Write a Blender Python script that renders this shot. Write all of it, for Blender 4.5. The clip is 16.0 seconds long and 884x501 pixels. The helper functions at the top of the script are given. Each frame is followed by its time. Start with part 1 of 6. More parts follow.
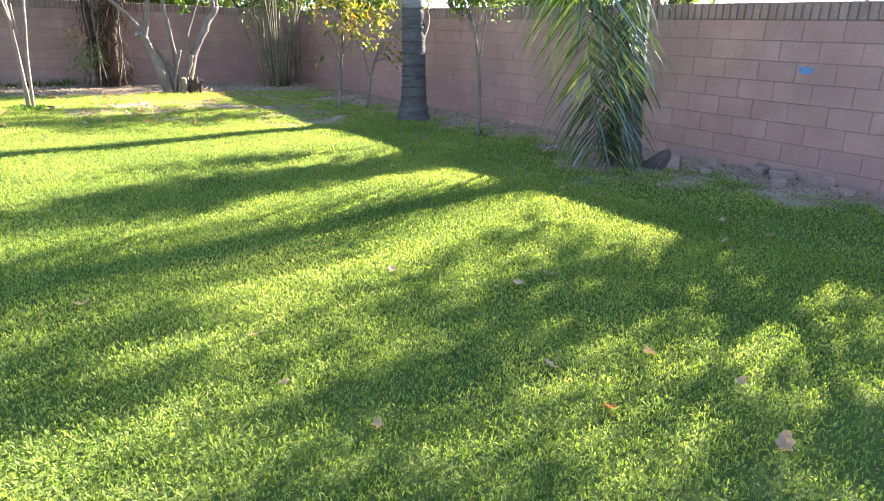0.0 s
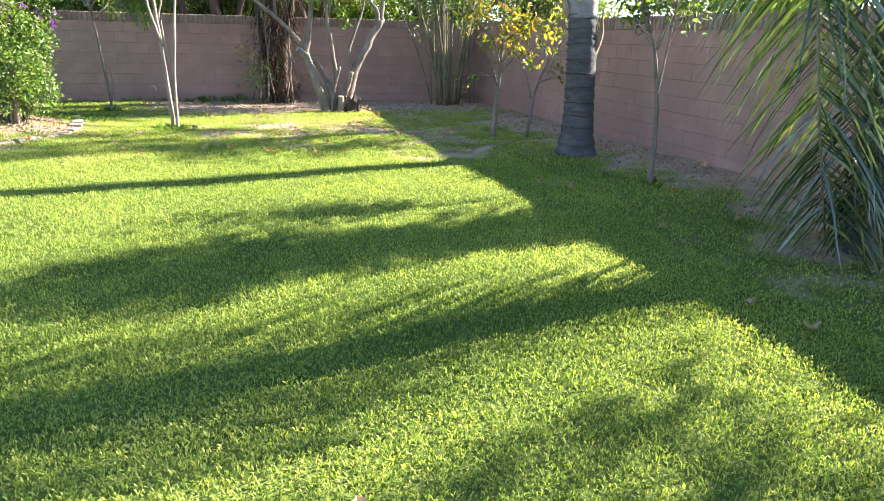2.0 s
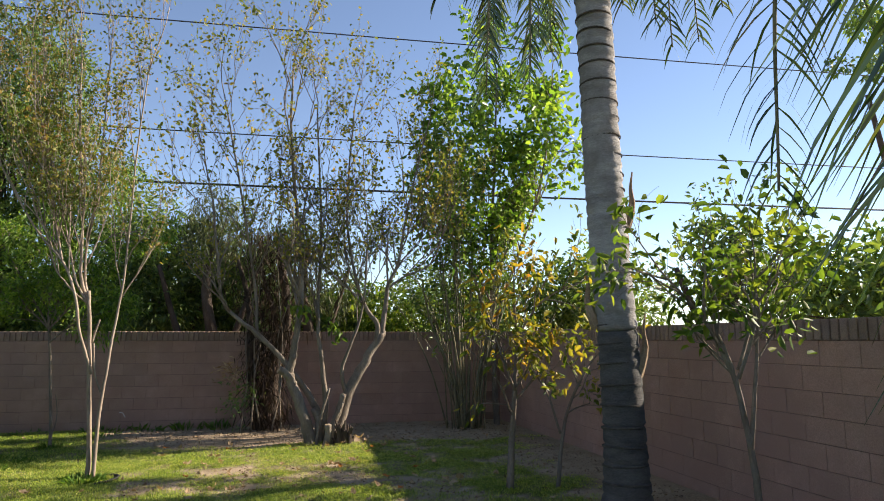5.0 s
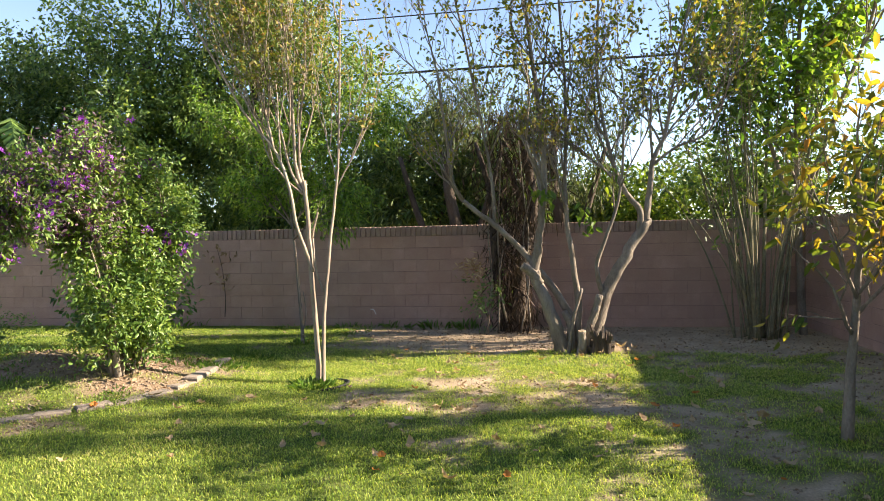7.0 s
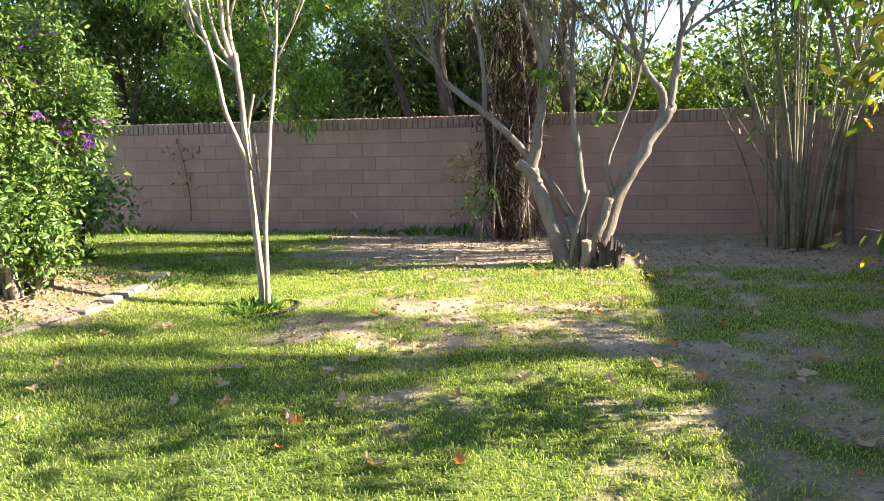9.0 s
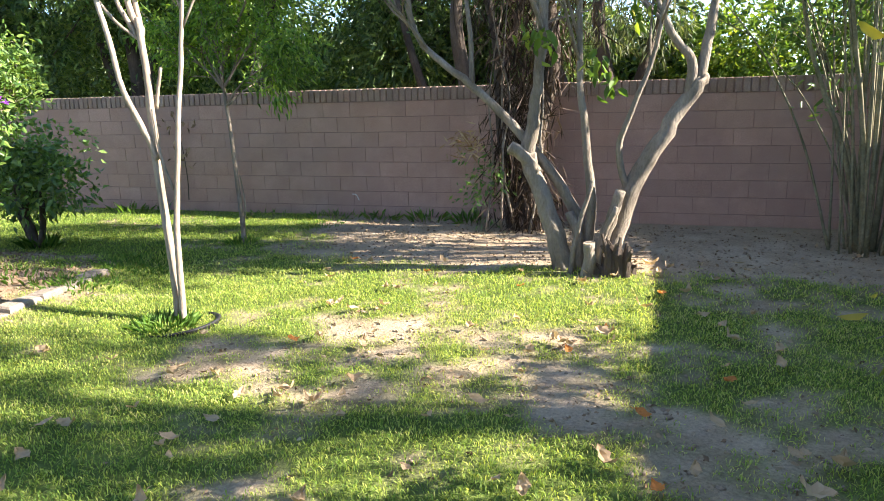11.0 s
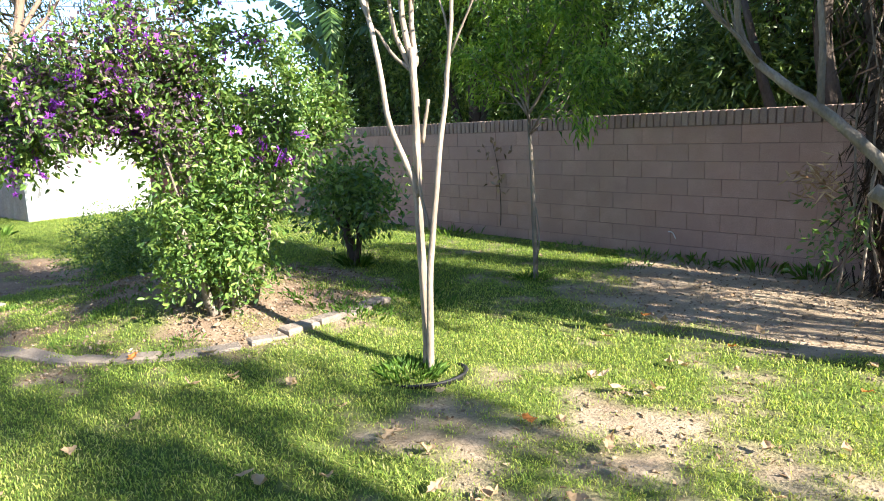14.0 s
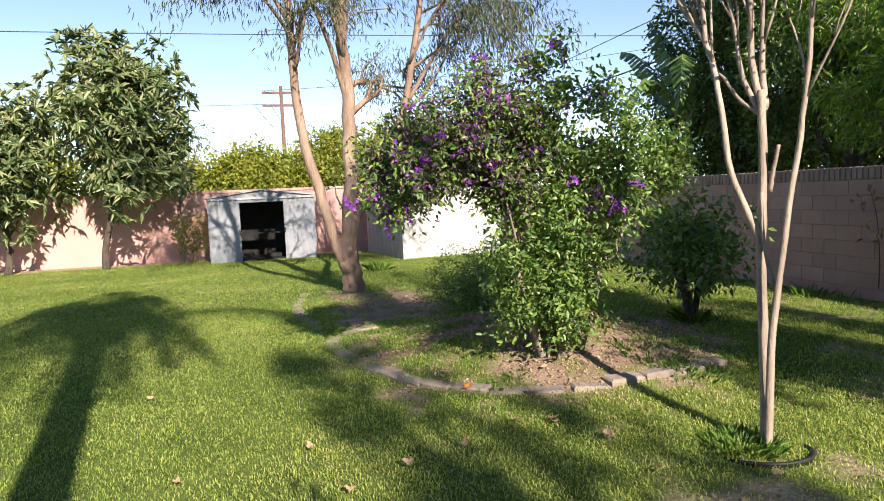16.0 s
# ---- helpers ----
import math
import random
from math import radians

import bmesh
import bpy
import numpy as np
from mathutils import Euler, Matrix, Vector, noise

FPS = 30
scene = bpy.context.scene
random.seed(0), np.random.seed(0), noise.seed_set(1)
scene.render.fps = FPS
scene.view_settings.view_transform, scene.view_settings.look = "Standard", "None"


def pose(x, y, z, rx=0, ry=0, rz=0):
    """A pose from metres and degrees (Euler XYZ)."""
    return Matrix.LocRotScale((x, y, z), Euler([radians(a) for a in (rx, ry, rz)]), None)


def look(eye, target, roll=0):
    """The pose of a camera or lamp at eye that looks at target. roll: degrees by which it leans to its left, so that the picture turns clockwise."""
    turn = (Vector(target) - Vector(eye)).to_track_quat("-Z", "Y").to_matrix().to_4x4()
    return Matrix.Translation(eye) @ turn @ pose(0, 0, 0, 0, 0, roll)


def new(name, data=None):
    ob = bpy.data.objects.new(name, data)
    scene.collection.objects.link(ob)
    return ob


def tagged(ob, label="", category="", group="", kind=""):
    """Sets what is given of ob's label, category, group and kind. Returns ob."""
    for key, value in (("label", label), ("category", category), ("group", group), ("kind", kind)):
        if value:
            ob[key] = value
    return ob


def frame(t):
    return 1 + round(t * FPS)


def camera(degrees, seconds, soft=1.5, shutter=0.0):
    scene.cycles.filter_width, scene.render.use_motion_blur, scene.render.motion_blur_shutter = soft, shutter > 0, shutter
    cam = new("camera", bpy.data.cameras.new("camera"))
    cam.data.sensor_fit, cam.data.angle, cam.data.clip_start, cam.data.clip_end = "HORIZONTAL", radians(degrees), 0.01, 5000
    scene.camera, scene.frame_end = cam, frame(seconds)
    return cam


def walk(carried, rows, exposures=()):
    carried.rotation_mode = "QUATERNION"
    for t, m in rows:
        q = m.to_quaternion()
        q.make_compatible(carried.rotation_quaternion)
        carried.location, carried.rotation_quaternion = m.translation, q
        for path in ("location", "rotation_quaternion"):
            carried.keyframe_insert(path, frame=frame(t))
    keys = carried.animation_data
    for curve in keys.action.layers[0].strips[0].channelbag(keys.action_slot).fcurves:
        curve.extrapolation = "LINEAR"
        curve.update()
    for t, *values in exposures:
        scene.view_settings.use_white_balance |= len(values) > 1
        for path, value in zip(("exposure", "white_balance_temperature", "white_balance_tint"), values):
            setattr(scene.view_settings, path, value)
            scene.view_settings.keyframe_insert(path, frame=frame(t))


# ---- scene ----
cam = camera(66.8, 16.0, 0.95)
PATH = [
    (0, (0.542, 0.234, 1.315), (1.617, 1.802, 0.692), 1.8),
    (0.5, (0.954, 0.567, 1.312), (1.846, 2.245, 0.69), 1.7),
    (1, (1.322, 0.896, 1.288), (2.118, 2.621, 0.661), 1.5),
    (1.5, (1.681, 1.258, 1.355), (2.347, 3.037, 0.732), 1.5),
    (2, (2.037, 1.631, 1.378), (2.593, 3.452, 0.769), 1.3),
    (2.5, (2.415, 1.91, 1.481), (2.938, 3.756, 0.917), 1.3),
    (3, (2.742, 2.282, 1.625), (3.277, 4.19, 1.351), 1.2),
    (3.2, (2.864, 2.472, 1.645), (3.401, 4.395, 1.54), 1.0),
    (5.3, (3.382, 4.106, 1.511), (3.755, 6.052, 1.789), -0.0),
    (5.5, (3.465, 4.301, 1.501), (3.674, 6.27, 1.783), -0.4),
    (6, (3.536, 4.75, 1.487), (3.389, 6.731, 1.724), -0.4),
    (6.5, (3.555, 5.193, 1.476), (3.272, 7.173, 1.536), -1.0),
    (7, (3.557, 5.652, 1.476), (3.22, 7.623, 1.439), -1.2),
    (7.5, (3.474, 6.092, 1.424), (3.086, 8.05, 1.294), -1.3),
    (8, (3.477, 6.396, 1.424), (3.071, 8.345, 1.237), -1.1),
    (8.5, (3.611, 6.748, 1.373), (3.215, 8.69, 1.106), -1.5),
    (9, (3.697, 7.051, 1.394), (3.317, 8.986, 1.059), -1.3),
    (9.2, (3.804, 7.229, 1.355), (3.4, 9.157, 1.009), -1.7),
    (11.3, (4.369, 8.51, 1.511), (3.744, 10.357, 1.068), -1.4),
    (11.5, (4.386, 8.599, 1.509), (3.737, 10.437, 1.064), -1.5),
    (12, (4.462, 8.831, 1.491), (3.732, 10.641, 1.053), -1.4),
    (12.5, (4.553, 8.981, 1.495), (3.6, 10.689, 1.075), -1.7),
    (13, (4.487, 9.129, 1.49), (3.39, 10.75, 1.077), -1.7),
    (13.5, (4.387, 9.258, 1.531), (3.159, 10.785, 1.128), -1.8),
    (14, (4.35, 9.363, 1.569), (2.909, 10.705, 1.218), -2.1),
    (14.5, (4.346, 9.434, 1.563), (2.668, 10.486, 1.285), -2.4),
    (15, (4.342, 9.438, 1.564), (2.516, 10.222, 1.339), -2.4),
    (15.5, (4.358, 9.435, 1.566), (2.458, 10.03, 1.372), -2.4),
    (16, (4.406, 9.432, 1.573), (2.475, 9.926, 1.404), -2.5),
]
walk(cam, [(t, look(e, g, r)) for t, e, g, r in PATH], [(0, 3.02, 6400, 18), (0.6, 2.9, 6400, 17), (2.3, 2.78, 6500, 16), (3.2, 2.62, 6750, 16), (5.3, 1.2, 7150, 15), (6, 1.31, 7250, 15), (7.0, 1.98, 7350, 15), (9.0, 2.54, 6850, 14), (11.3, 2.54, 6500, 12), (13.0, 2.46, 6350, 11), (14.3, 2.1, 6300, 12), (15.2, 1.62, 6400, 16), (16, 1.34, 6650, 19)])
# ---- body ----

# ---- sky, sun ----
world = bpy.data.worlds.new("sky")
scene.world = world
world.use_nodes = True
wn = world.node_tree
sky = wn.nodes.new("ShaderNodeTexSky")
sky.sky_type, sky.sun_disc = "NISHITA", False
SUN_EL, SUN_AZ = radians(29.0), radians(79.3)      # azimuth from +y towards +x
sky.sun_elevation, sky.sun_rotation = SUN_EL, SUN_AZ
sky.air_density, sky.dust_density, sky.ozone_density = 0.72, 0.02, 1.5
wn.links.new(sky.outputs[0], wn.nodes["Background"].inputs[0])
wn.nodes["Background"].inputs[1].default_value = 0.096
sun_data = bpy.data.lights.new("sun", "SUN")
sun_data.energy, sun_data.angle, sun_data.color = 4.8, radians(0.55), (1.0, 0.92, 0.78)
sun_lamp = new("sun", sun_data)
sun_way = Vector((math.sin(SUN_AZ) * math.cos(SUN_EL), math.cos(SUN_AZ) * math.cos(SUN_EL), math.sin(SUN_EL)))
sun_lamp.matrix_basis = look(sun_way * 40, (0, 0, 0))


# ---- materials ----
def nodes_of(name):
    m = bpy.data.materials.new(name)
    m.use_nodes = True
    nt = m.node_tree
    return m, nt, nt.nodes["Principled BSDF"]


def add_node(nt, kind, **values):
    n = nt.nodes.new(kind)
    for k, v in values.items():
        n.inputs[k].default_value = v
    return n


def ramp(nt, source, stops):
    r = nt.nodes.new("ShaderNodeValToRGB")
    e = r.color_ramp.elements
    while len(e) < len(stops):
        e.new(0.5)
    for el, (p, c) in zip(e, stops):
        el.position, el.color = p, (*c, 1)
    nt.links.new(source, r.inputs[0])
    return r.outputs[0]


def mix_rgb(nt, a, b, fac, blend="MIX"):
    n = nt.nodes.new("ShaderNodeMix")
    n.data_type, n.blend_type = "RGBA", blend
    for s, v in ((n.inputs[0], fac), (n.inputs[6], a), (n.inputs[7], b)):
        if isinstance(v, (int, float)):
            s.default_value = v
        elif isinstance(v, tuple):
            s.default_value = (*v, 1)
        else:
            nt.links.new(v, s)
    return n.outputs[2]


def rough_mat(name, dark, light, scale=6.0, fine=60.0, rough=0.9, bump=0.4, metal=0.0, stretch=(1, 1, 1), vary=0.0, stain=None, depth=0.02):
    """Two scales of noise between two colours, with relief; vary: shift from piece to piece."""
    m, nt, b = nodes_of(name)
    tc = nt.nodes.new("ShaderNodeTexCoord")
    mp = nt.nodes.new("ShaderNodeMapping")
    mp.inputs["Scale"].default_value = stretch
    nt.links.new(tc.outputs["Object"], mp.inputs[0])
    geo = nt.nodes.new("ShaderNodeNewGeometry")
    vec = mp.outputs[0] if stretch != (1, 1, 1) else geo.outputs["Position"]
    n1 = add_node(nt, "ShaderNodeTexNoise", Scale=scale, Detail=5.0, Roughness=0.6)
    n2 = add_node(nt, "ShaderNodeTexNoise", Scale=fine, Detail=4.0, Roughness=0.65)
    nt.links.new(vec, n1.inputs["Vector"])
    nt.links.new(vec, n2.inputs["Vector"])
    a = ramp(nt, n1.outputs[0], [(0.3, dark), (0.7, light)])
    f = ramp(nt, n2.outputs[0], [(0.3, (0.62, 0.62, 0.62)), (0.7, (1.15, 1.15, 1.15))])
    col = mix_rgb(nt, a, f, 0.7, "MULTIPLY")
    if vary:
        oi = nt.nodes.new("ShaderNodeObjectInfo")
        v = ramp(nt, oi.outputs["Random"], [(0.0, (1 - vary,) * 3), (1.0, (1 + vary, 1 + vary * 0.9, 1 + vary * 0.8))])
        col = mix_rgb(nt, col, v, 1.0, "MULTIPLY")
    if stain:
        n3 = add_node(nt, "ShaderNodeTexNoise", Scale=0.9, Detail=6.0, Roughness=0.7)
        nt.links.new(geo.outputs["Position"], n3.inputs["Vector"])
        s = ramp(nt, n3.outputs[0], [(0.45, (0, 0, 0)), (0.62, (1, 1, 1))])
        col = mix_rgb(nt, col, stain, s)
    nt.links.new(col, b.inputs["Base Color"])
    b.inputs["Roughness"].default_value, b.inputs["Metallic"].default_value = rough, metal
    b.inputs["Specular IOR Level"].default_value = 0.25
    if bump:
        bp = add_node(nt, "ShaderNodeBump", Strength=bump, Distance=depth)
        nt.links.new(n2.outputs[0], bp.inputs["Height"])
        nt.links.new(bp.outputs[0], b.inputs["Normal"])
    return m


def leaf_mat(name, stops, glow=0.45, rough=0.55, spec=0.35, patch=1.2):
    """Thin leaves: colour from leaf to leaf and from clump to clump, with light through the blade."""
    m, nt, b = nodes_of(name)
    geo = nt.nodes.new("ShaderNodeNewGeometry")
    n1 = add_node(nt, "ShaderNodeTexNoise", Scale=patch, Detail=3.0)
    nt.links.new(geo.outputs["Position"], n1.inputs["Vector"])
    mid = nt.nodes.new("ShaderNodeMath")
    mid.operation = "MULTIPLY_ADD"
    nt.links.new(n1.outputs[0], mid.inputs[0])
    mid.inputs[1].default_value = 0.9
    nt.links.new(geo.outputs["Random Per Island"], mid.inputs[2])
    half = nt.nodes.new("ShaderNodeMath")
    half.operation = "MULTIPLY_ADD"
    nt.links.new(mid.outputs[0], half.inputs[0])
    half.inputs[1].default_value, half.inputs[2].default_value = 0.72, -0.18
    col = ramp(nt, half.outputs[0], stops)
    nt.links.new(col, b.inputs["Base Color"])
    b.inputs["Roughness"].default_value = rough
    b.inputs["Specular IOR Level"].default_value = spec
    tr = nt.nodes.new("ShaderNodeBsdfTranslucent")
    warm = mix_rgb(nt, col, (1.25, 1.2, 0.55), 1.0, "MULTIPLY")
    nt.links.new(warm, tr.inputs[0])
    mx = nt.nodes.new("ShaderNodeMixShader")
    mx.inputs[0].default_value = glow
    nt.links.new(b.outputs[0], mx.inputs[1])
    nt.links.new(tr.outputs[0], mx.inputs[2])
    nt.links.new(mx.outputs[0], nt.nodes["Material Output"].inputs[0])
    return m


def grass_mat(name, stops):
    """As leaf_mat, with the dryness that the lawn has from place to place."""
    m = leaf_mat(name, stops, 0.5, 0.6, 0.25, 0.8)
    nt = m.node_tree
    at = nt.nodes.new("ShaderNodeAttribute")
    at.attribute_name = "dry"
    add = nt.nodes.new("ShaderNodeMath")
    add.operation = "ADD"
    r = [n for n in nt.nodes if n.bl_idname == "ShaderNodeValToRGB"][0]
    source = r.inputs[0].links[0].from_socket
    nt.links.new(source, add.inputs[0])
    nt.links.new(at.outputs["Fac"], add.inputs[1])
    nt.links.new(add.outputs[0], r.inputs[0])
    return m


def ground_mat():
    m, nt, b = nodes_of("lawn_soil")
    geo = nt.nodes.new("ShaderNodeNewGeometry")
    at = nt.nodes.new("ShaderNodeAttribute")
    at.attribute_name = "bare"
    n1 = add_node(nt, "ShaderNodeTexNoise", Scale=2.2, Detail=8.0, Roughness=0.65)
    n2 = add_node(nt, "ShaderNodeTexNoise", Scale=55.0, Detail=5.0, Roughness=0.7)
    vo = add_node(nt, "ShaderNodeTexVoronoi", Scale=38.0)
    for n in (n1, n2, vo):
        nt.links.new(geo.outputs["Position"], n.inputs["Vector"])
    soil = ramp(nt, n1.outputs[0], [(0.3, (0.29, 0.22, 0.15)), (0.7, (0.48, 0.385, 0.28))])
    thatch = ramp(nt, n1.outputs[0], [(0.3, (0.075, 0.112, 0.025)), (0.7, (0.16, 0.205, 0.053))])
    earth = nt.nodes.new("ShaderNodeAttribute")
    earth.attribute_name = "earth"
    brown = ramp(nt, n1.outputs[0], [(0.3, (0.18, 0.122, 0.08)), (0.7, (0.38, 0.28, 0.20))])
    soil = mix_rgb(nt, soil, brown, earth.outputs["Fac"])
    col = mix_rgb(nt, thatch, soil, at.outputs["Fac"])
    f = ramp(nt, n2.outputs[0], [(0.3, (0.55, 0.55, 0.55)), (0.7, (1.25, 1.22, 1.18))])
    col = mix_rgb(nt, col, f, 0.8, "MULTIPLY")
    nt.links.new(col, b.inputs["Base Color"])
    b.inputs["Roughness"].default_value = 0.95
    b.inputs["Specular IOR Level"].default_value = 0.1
    bp = add_node(nt, "ShaderNodeBump", Strength=0.8, Distance=0.02)
    nt.links.new(n2.outputs[0], bp.inputs["Height"])
    bp2 = add_node(nt, "ShaderNodeBump", Strength=0.4, Distance=0.012)
    nt.links.new(vo.outputs[0], bp2.inputs["Height"])
    nt.links.new(bp.outputs[0], bp2.inputs["Normal"])
    nt.links.new(bp2.outputs[0], b.inputs["Normal"])
    return m


M_GROUND = ground_mat()
M_GRASS = grass_mat("grass_blades", [(0.05, (0.062, 0.125, 0.024)), (0.4, (0.19, 0.30, 0.062)), (0.68, (0.345, 0.44, 0.10)), (0.9, (0.47, 0.51, 0.14)), (1.0, (0.57, 0.54, 0.25))])
M_WEED = leaf_mat("weed_blades", [(0.2, (0.06, 0.14, 0.02)), (0.8, (0.16, 0.28, 0.05))], 0.4)
M_BLOCK = rough_mat("slump_block", (0.37, 0.235, 0.19), (0.46, 0.31, 0.255), 2.5, 90, 0.95, 0.5, vary=0.09, stain=(0.33, 0.215, 0.18), depth=0.012)
M_MORTAR = rough_mat("mortar", (0.20, 0.13, 0.108), (0.33, 0.225, 0.185), 4, 120, 0.95, 0.5)
M_CAP = rough_mat("cap_brick", (0.27, 0.19, 0.155), (0.37, 0.275, 0.23), 3, 90, 0.95, 0.5, vary=0.12)
M_PINK = rough_mat("pink_block_paint", (0.49, 0.275, 0.24), (0.58, 0.345, 0.305), 1.2, 50, 0.9, 0.25, stain=(0.47, 0.30, 0.26))
M_PLASTER = rough_mat("house_plaster", (0.60, 0.55, 0.47), (0.7, 0.65, 0.57), 1.2, 60, 0.9, 0.3)
M_SHED = rough_mat("painted_steel", (0.22, 0.235, 0.26), (0.29, 0.305, 0.33), 1.6, 30, 0.5, 0.05, 0.0, stain=(0.24, 0.25, 0.26))
M_SHED_TRIM = rough_mat("shed_trim", (0.30, 0.32, 0.34), (0.42, 0.44, 0.46), 2, 30, 0.5, 0.05)
M_SHED_WHITE = rough_mat("white_steel", (0.40, 0.395, 0.39), (0.48, 0.475, 0.465), 1.3, 30, 0.5, 0.05)
M_SHED_BEIGE = rough_mat("beige_steel", (0.38, 0.32, 0.30), (0.47, 0.40, 0.37), 1.3, 30, 0.55, 0.05)
# near-black, puts the shade inside the grey shed into the colour
M_DARK = rough_mat("shed_inside_shade", (0.012, 0.012, 0.012), (0.035, 0.033, 0.03), 3, 30, 0.8, 0.2)
M_PALM = rough_mat("palm_bark", (0.25, 0.245, 0.24), (0.52, 0.51, 0.50), 3, 40, 0.9, 0.8, stretch=(1, 1, 4), stain=(0.20, 0.19, 0.18), depth=0.02)
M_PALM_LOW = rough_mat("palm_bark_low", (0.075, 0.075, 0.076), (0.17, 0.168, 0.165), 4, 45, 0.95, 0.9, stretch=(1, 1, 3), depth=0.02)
M_RING = rough_mat("palm_scar", (0.06, 0.055, 0.05), (0.14, 0.125, 0.11), 8, 60, 0.95, 0.6)
M_BOOT = rough_mat("palm_boot", (0.22, 0.15, 0.09), (0.42, 0.32, 0.22), 6, 60, 0.9, 0.6)
M_BARK = rough_mat("grey_bark", (0.14, 0.115, 0.09), (0.31, 0.265, 0.215), 6, 60, 0.9, 0.7, stretch=(1, 1, 0.4))
M_BARK_PALE = rough_mat("pale_bark", (0.20, 0.155, 0.115), (0.43, 0.35, 0.275), 5, 45, 0.75, 0.4, stretch=(1, 1, 0.3))
M_BARK_EUC = rough_mat("peeling_bark", (0.14, 0.092, 0.062), (0.40, 0.295, 0.215), 5, 34, 0.9, 1.0, stretch=(1, 1, 0.22), stain=(0.24, 0.165, 0.12))
M_BARK_DARK = rough_mat("dark_bark", (0.05, 0.038, 0.03), (0.13, 0.10, 0.08), 6, 50, 0.95, 0.8, stretch=(1, 1, 0.4))
M_FIBRE = leaf_mat("dry_fibre", [(0.1, (0.02, 0.015, 0.012)), (0.6, (0.06, 0.043, 0.034)), (0.9, (0.15, 0.11, 0.09)), (1.0, (0.32, 0.24, 0.2))], 0.15, 0.9, 0.1)
M_SAWN = rough_mat("sawn_wood", (0.36, 0.27, 0.18), (0.55, 0.44, 0.32), 9, 70, 0.9, 0.3)
M_CANE = rough_mat("cane", (0.10, 0.095, 0.05), (0.27, 0.24, 0.145), 5, 40, 0.7, 0.3)
M_EDGING = rough_mat("concrete_edging", (0.21, 0.175, 0.14), (0.34, 0.285, 0.235), 5, 70, 0.95, 0.7, vary=0.12)
M_STONE = rough_mat("broken_block", (0.26, 0.19, 0.16), (0.40, 0.31, 0.26), 6, 60, 0.95, 0.7, vary=0.15)
M_RUBBER = rough_mat("black_plastic", (0.015, 0.015, 0.016), (0.04, 0.04, 0.042), 8, 60, 0.55, 0.2)
M_POLE = rough_mat("pole_wood", (0.10, 0.06, 0.045), (0.17, 0.11, 0.085), 3, 40, 0.9, 0.4, stretch=(1, 1, 0.2))
M_CABLE = rough_mat("cable", (0.012, 0.012, 0.013), (0.03, 0.03, 0.032), 8, 60, 0.6, 0.0)
M_BLUE = rough_mat("blue_paint", (0.10, 0.24, 0.45), (0.16, 0.32, 0.55), 20, 90, 0.8, 0.2)
M_WHITE = rough_mat("white_paint", (0.7, 0.7, 0.68), (0.82, 0.82, 0.8), 8, 60, 0.6, 0.1)
L_PALM = leaf_mat("palm_leaflet", [(0.1, (0.02, 0.045, 0.018)), (0.5, (0.052, 0.095, 0.034)), (0.82, (0.11, 0.16, 0.048)), (1.0, (0.34, 0.33, 0.11))], 0.22, 0.2, 1.0, 2.5)
L_BUSH = leaf_mat("bush_leaf", [(0.1, (0.045, 0.108, 0.024)), (0.5, (0.14, 0.245, 0.052)), (1.0, (0.33, 0.41, 0.10))], 0.38, 0.42, 0.55)
L_CITRUS = leaf_mat("citrus_leaf", [(0.1, (0.042, 0.10, 0.026)), (0.6, (0.12, 0.225, 0.05)), (1.0, (0.27, 0.37, 0.09))], 0.36, 0.3, 0.6)
L_DARK = leaf_mat("dark_tree_leaf", [(0.1, (0.03, 0.065, 0.02)), (0.55, (0.095, 0.17, 0.048)), (1.0, (0.28, 0.36, 0.10))], 0.44, 0.4, 0.6)
L_MID = leaf_mat("tree_leaf", [(0.1, (0.035, 0.08, 0.022)), (0.55, (0.115, 0.205, 0.048)), (1.0, (0.30, 0.38, 0.09))], 0.42, 0.42, 0.55)
L_BROAD = leaf_mat("broad_bright_leaf", [(0.1, (0.05, 0.12, 0.02)), (0.5, (0.15, 0.29, 0.045)), (1.0, (0.36, 0.48, 0.09))], 0.55, 0.38, 0.55)
L_GREY = leaf_mat("grey_green_leaf", [(0.1, (0.045, 0.065, 0.035)), (0.6, (0.10, 0.13, 0.065)), (1.0, (0.21, 0.22, 0.12))], 0.35)
L_AUTUMN = leaf_mat("turning_leaf", [(0.1, (0.07, 0.12, 0.02)), (0.45, (0.19, 0.22, 0.04)), (0.78, (0.42, 0.33, 0.055)), (1.0, (0.50, 0.22, 0.04))], 0.5, 0.5)
L_FADED = leaf_mat("fading_leaf", [(0.1, (0.08, 0.12, 0.025)), (0.5, (0.19, 0.22, 0.05)), (0.8, (0.36, 0.30, 0.07)), (1.0, (0.36, 0.19, 0.07))], 0.48, 0.5)
L_CRAPE = leaf_mat("crape_leaf", [(0.1, (0.08, 0.12, 0.03)), (0.5, (0.18, 0.22, 0.05)), (0.8, (0.31, 0.24, 0.075)), (1.0, (0.36, 0.15, 0.065))], 0.4)
L_YOUNG = leaf_mat("young_leaf", [(0.1, (0.05, 0.10, 0.02)), (0.5, (0.12, 0.21, 0.035)), (0.9, (0.27, 0.33, 0.05)), (1.0, (0.45, 0.38, 0.05))], 0.5)
L_LOQUAT = leaf_mat("loquat_leaf", [(0.1, (0.05, 0.095, 0.035)), (0.55, (0.14, 0.19, 0.07)), (1.0, (0.42, 0.42, 0.22))], 0.22, 0.42, 0.45)
L_BLOOM = leaf_mat("faded_bloom", [(0.1, (0.07, 0.05, 0.07)), (0.6, (0.15, 0.10, 0.13)), (1.0, (0.27, 0.19, 0.20))], 0.3)
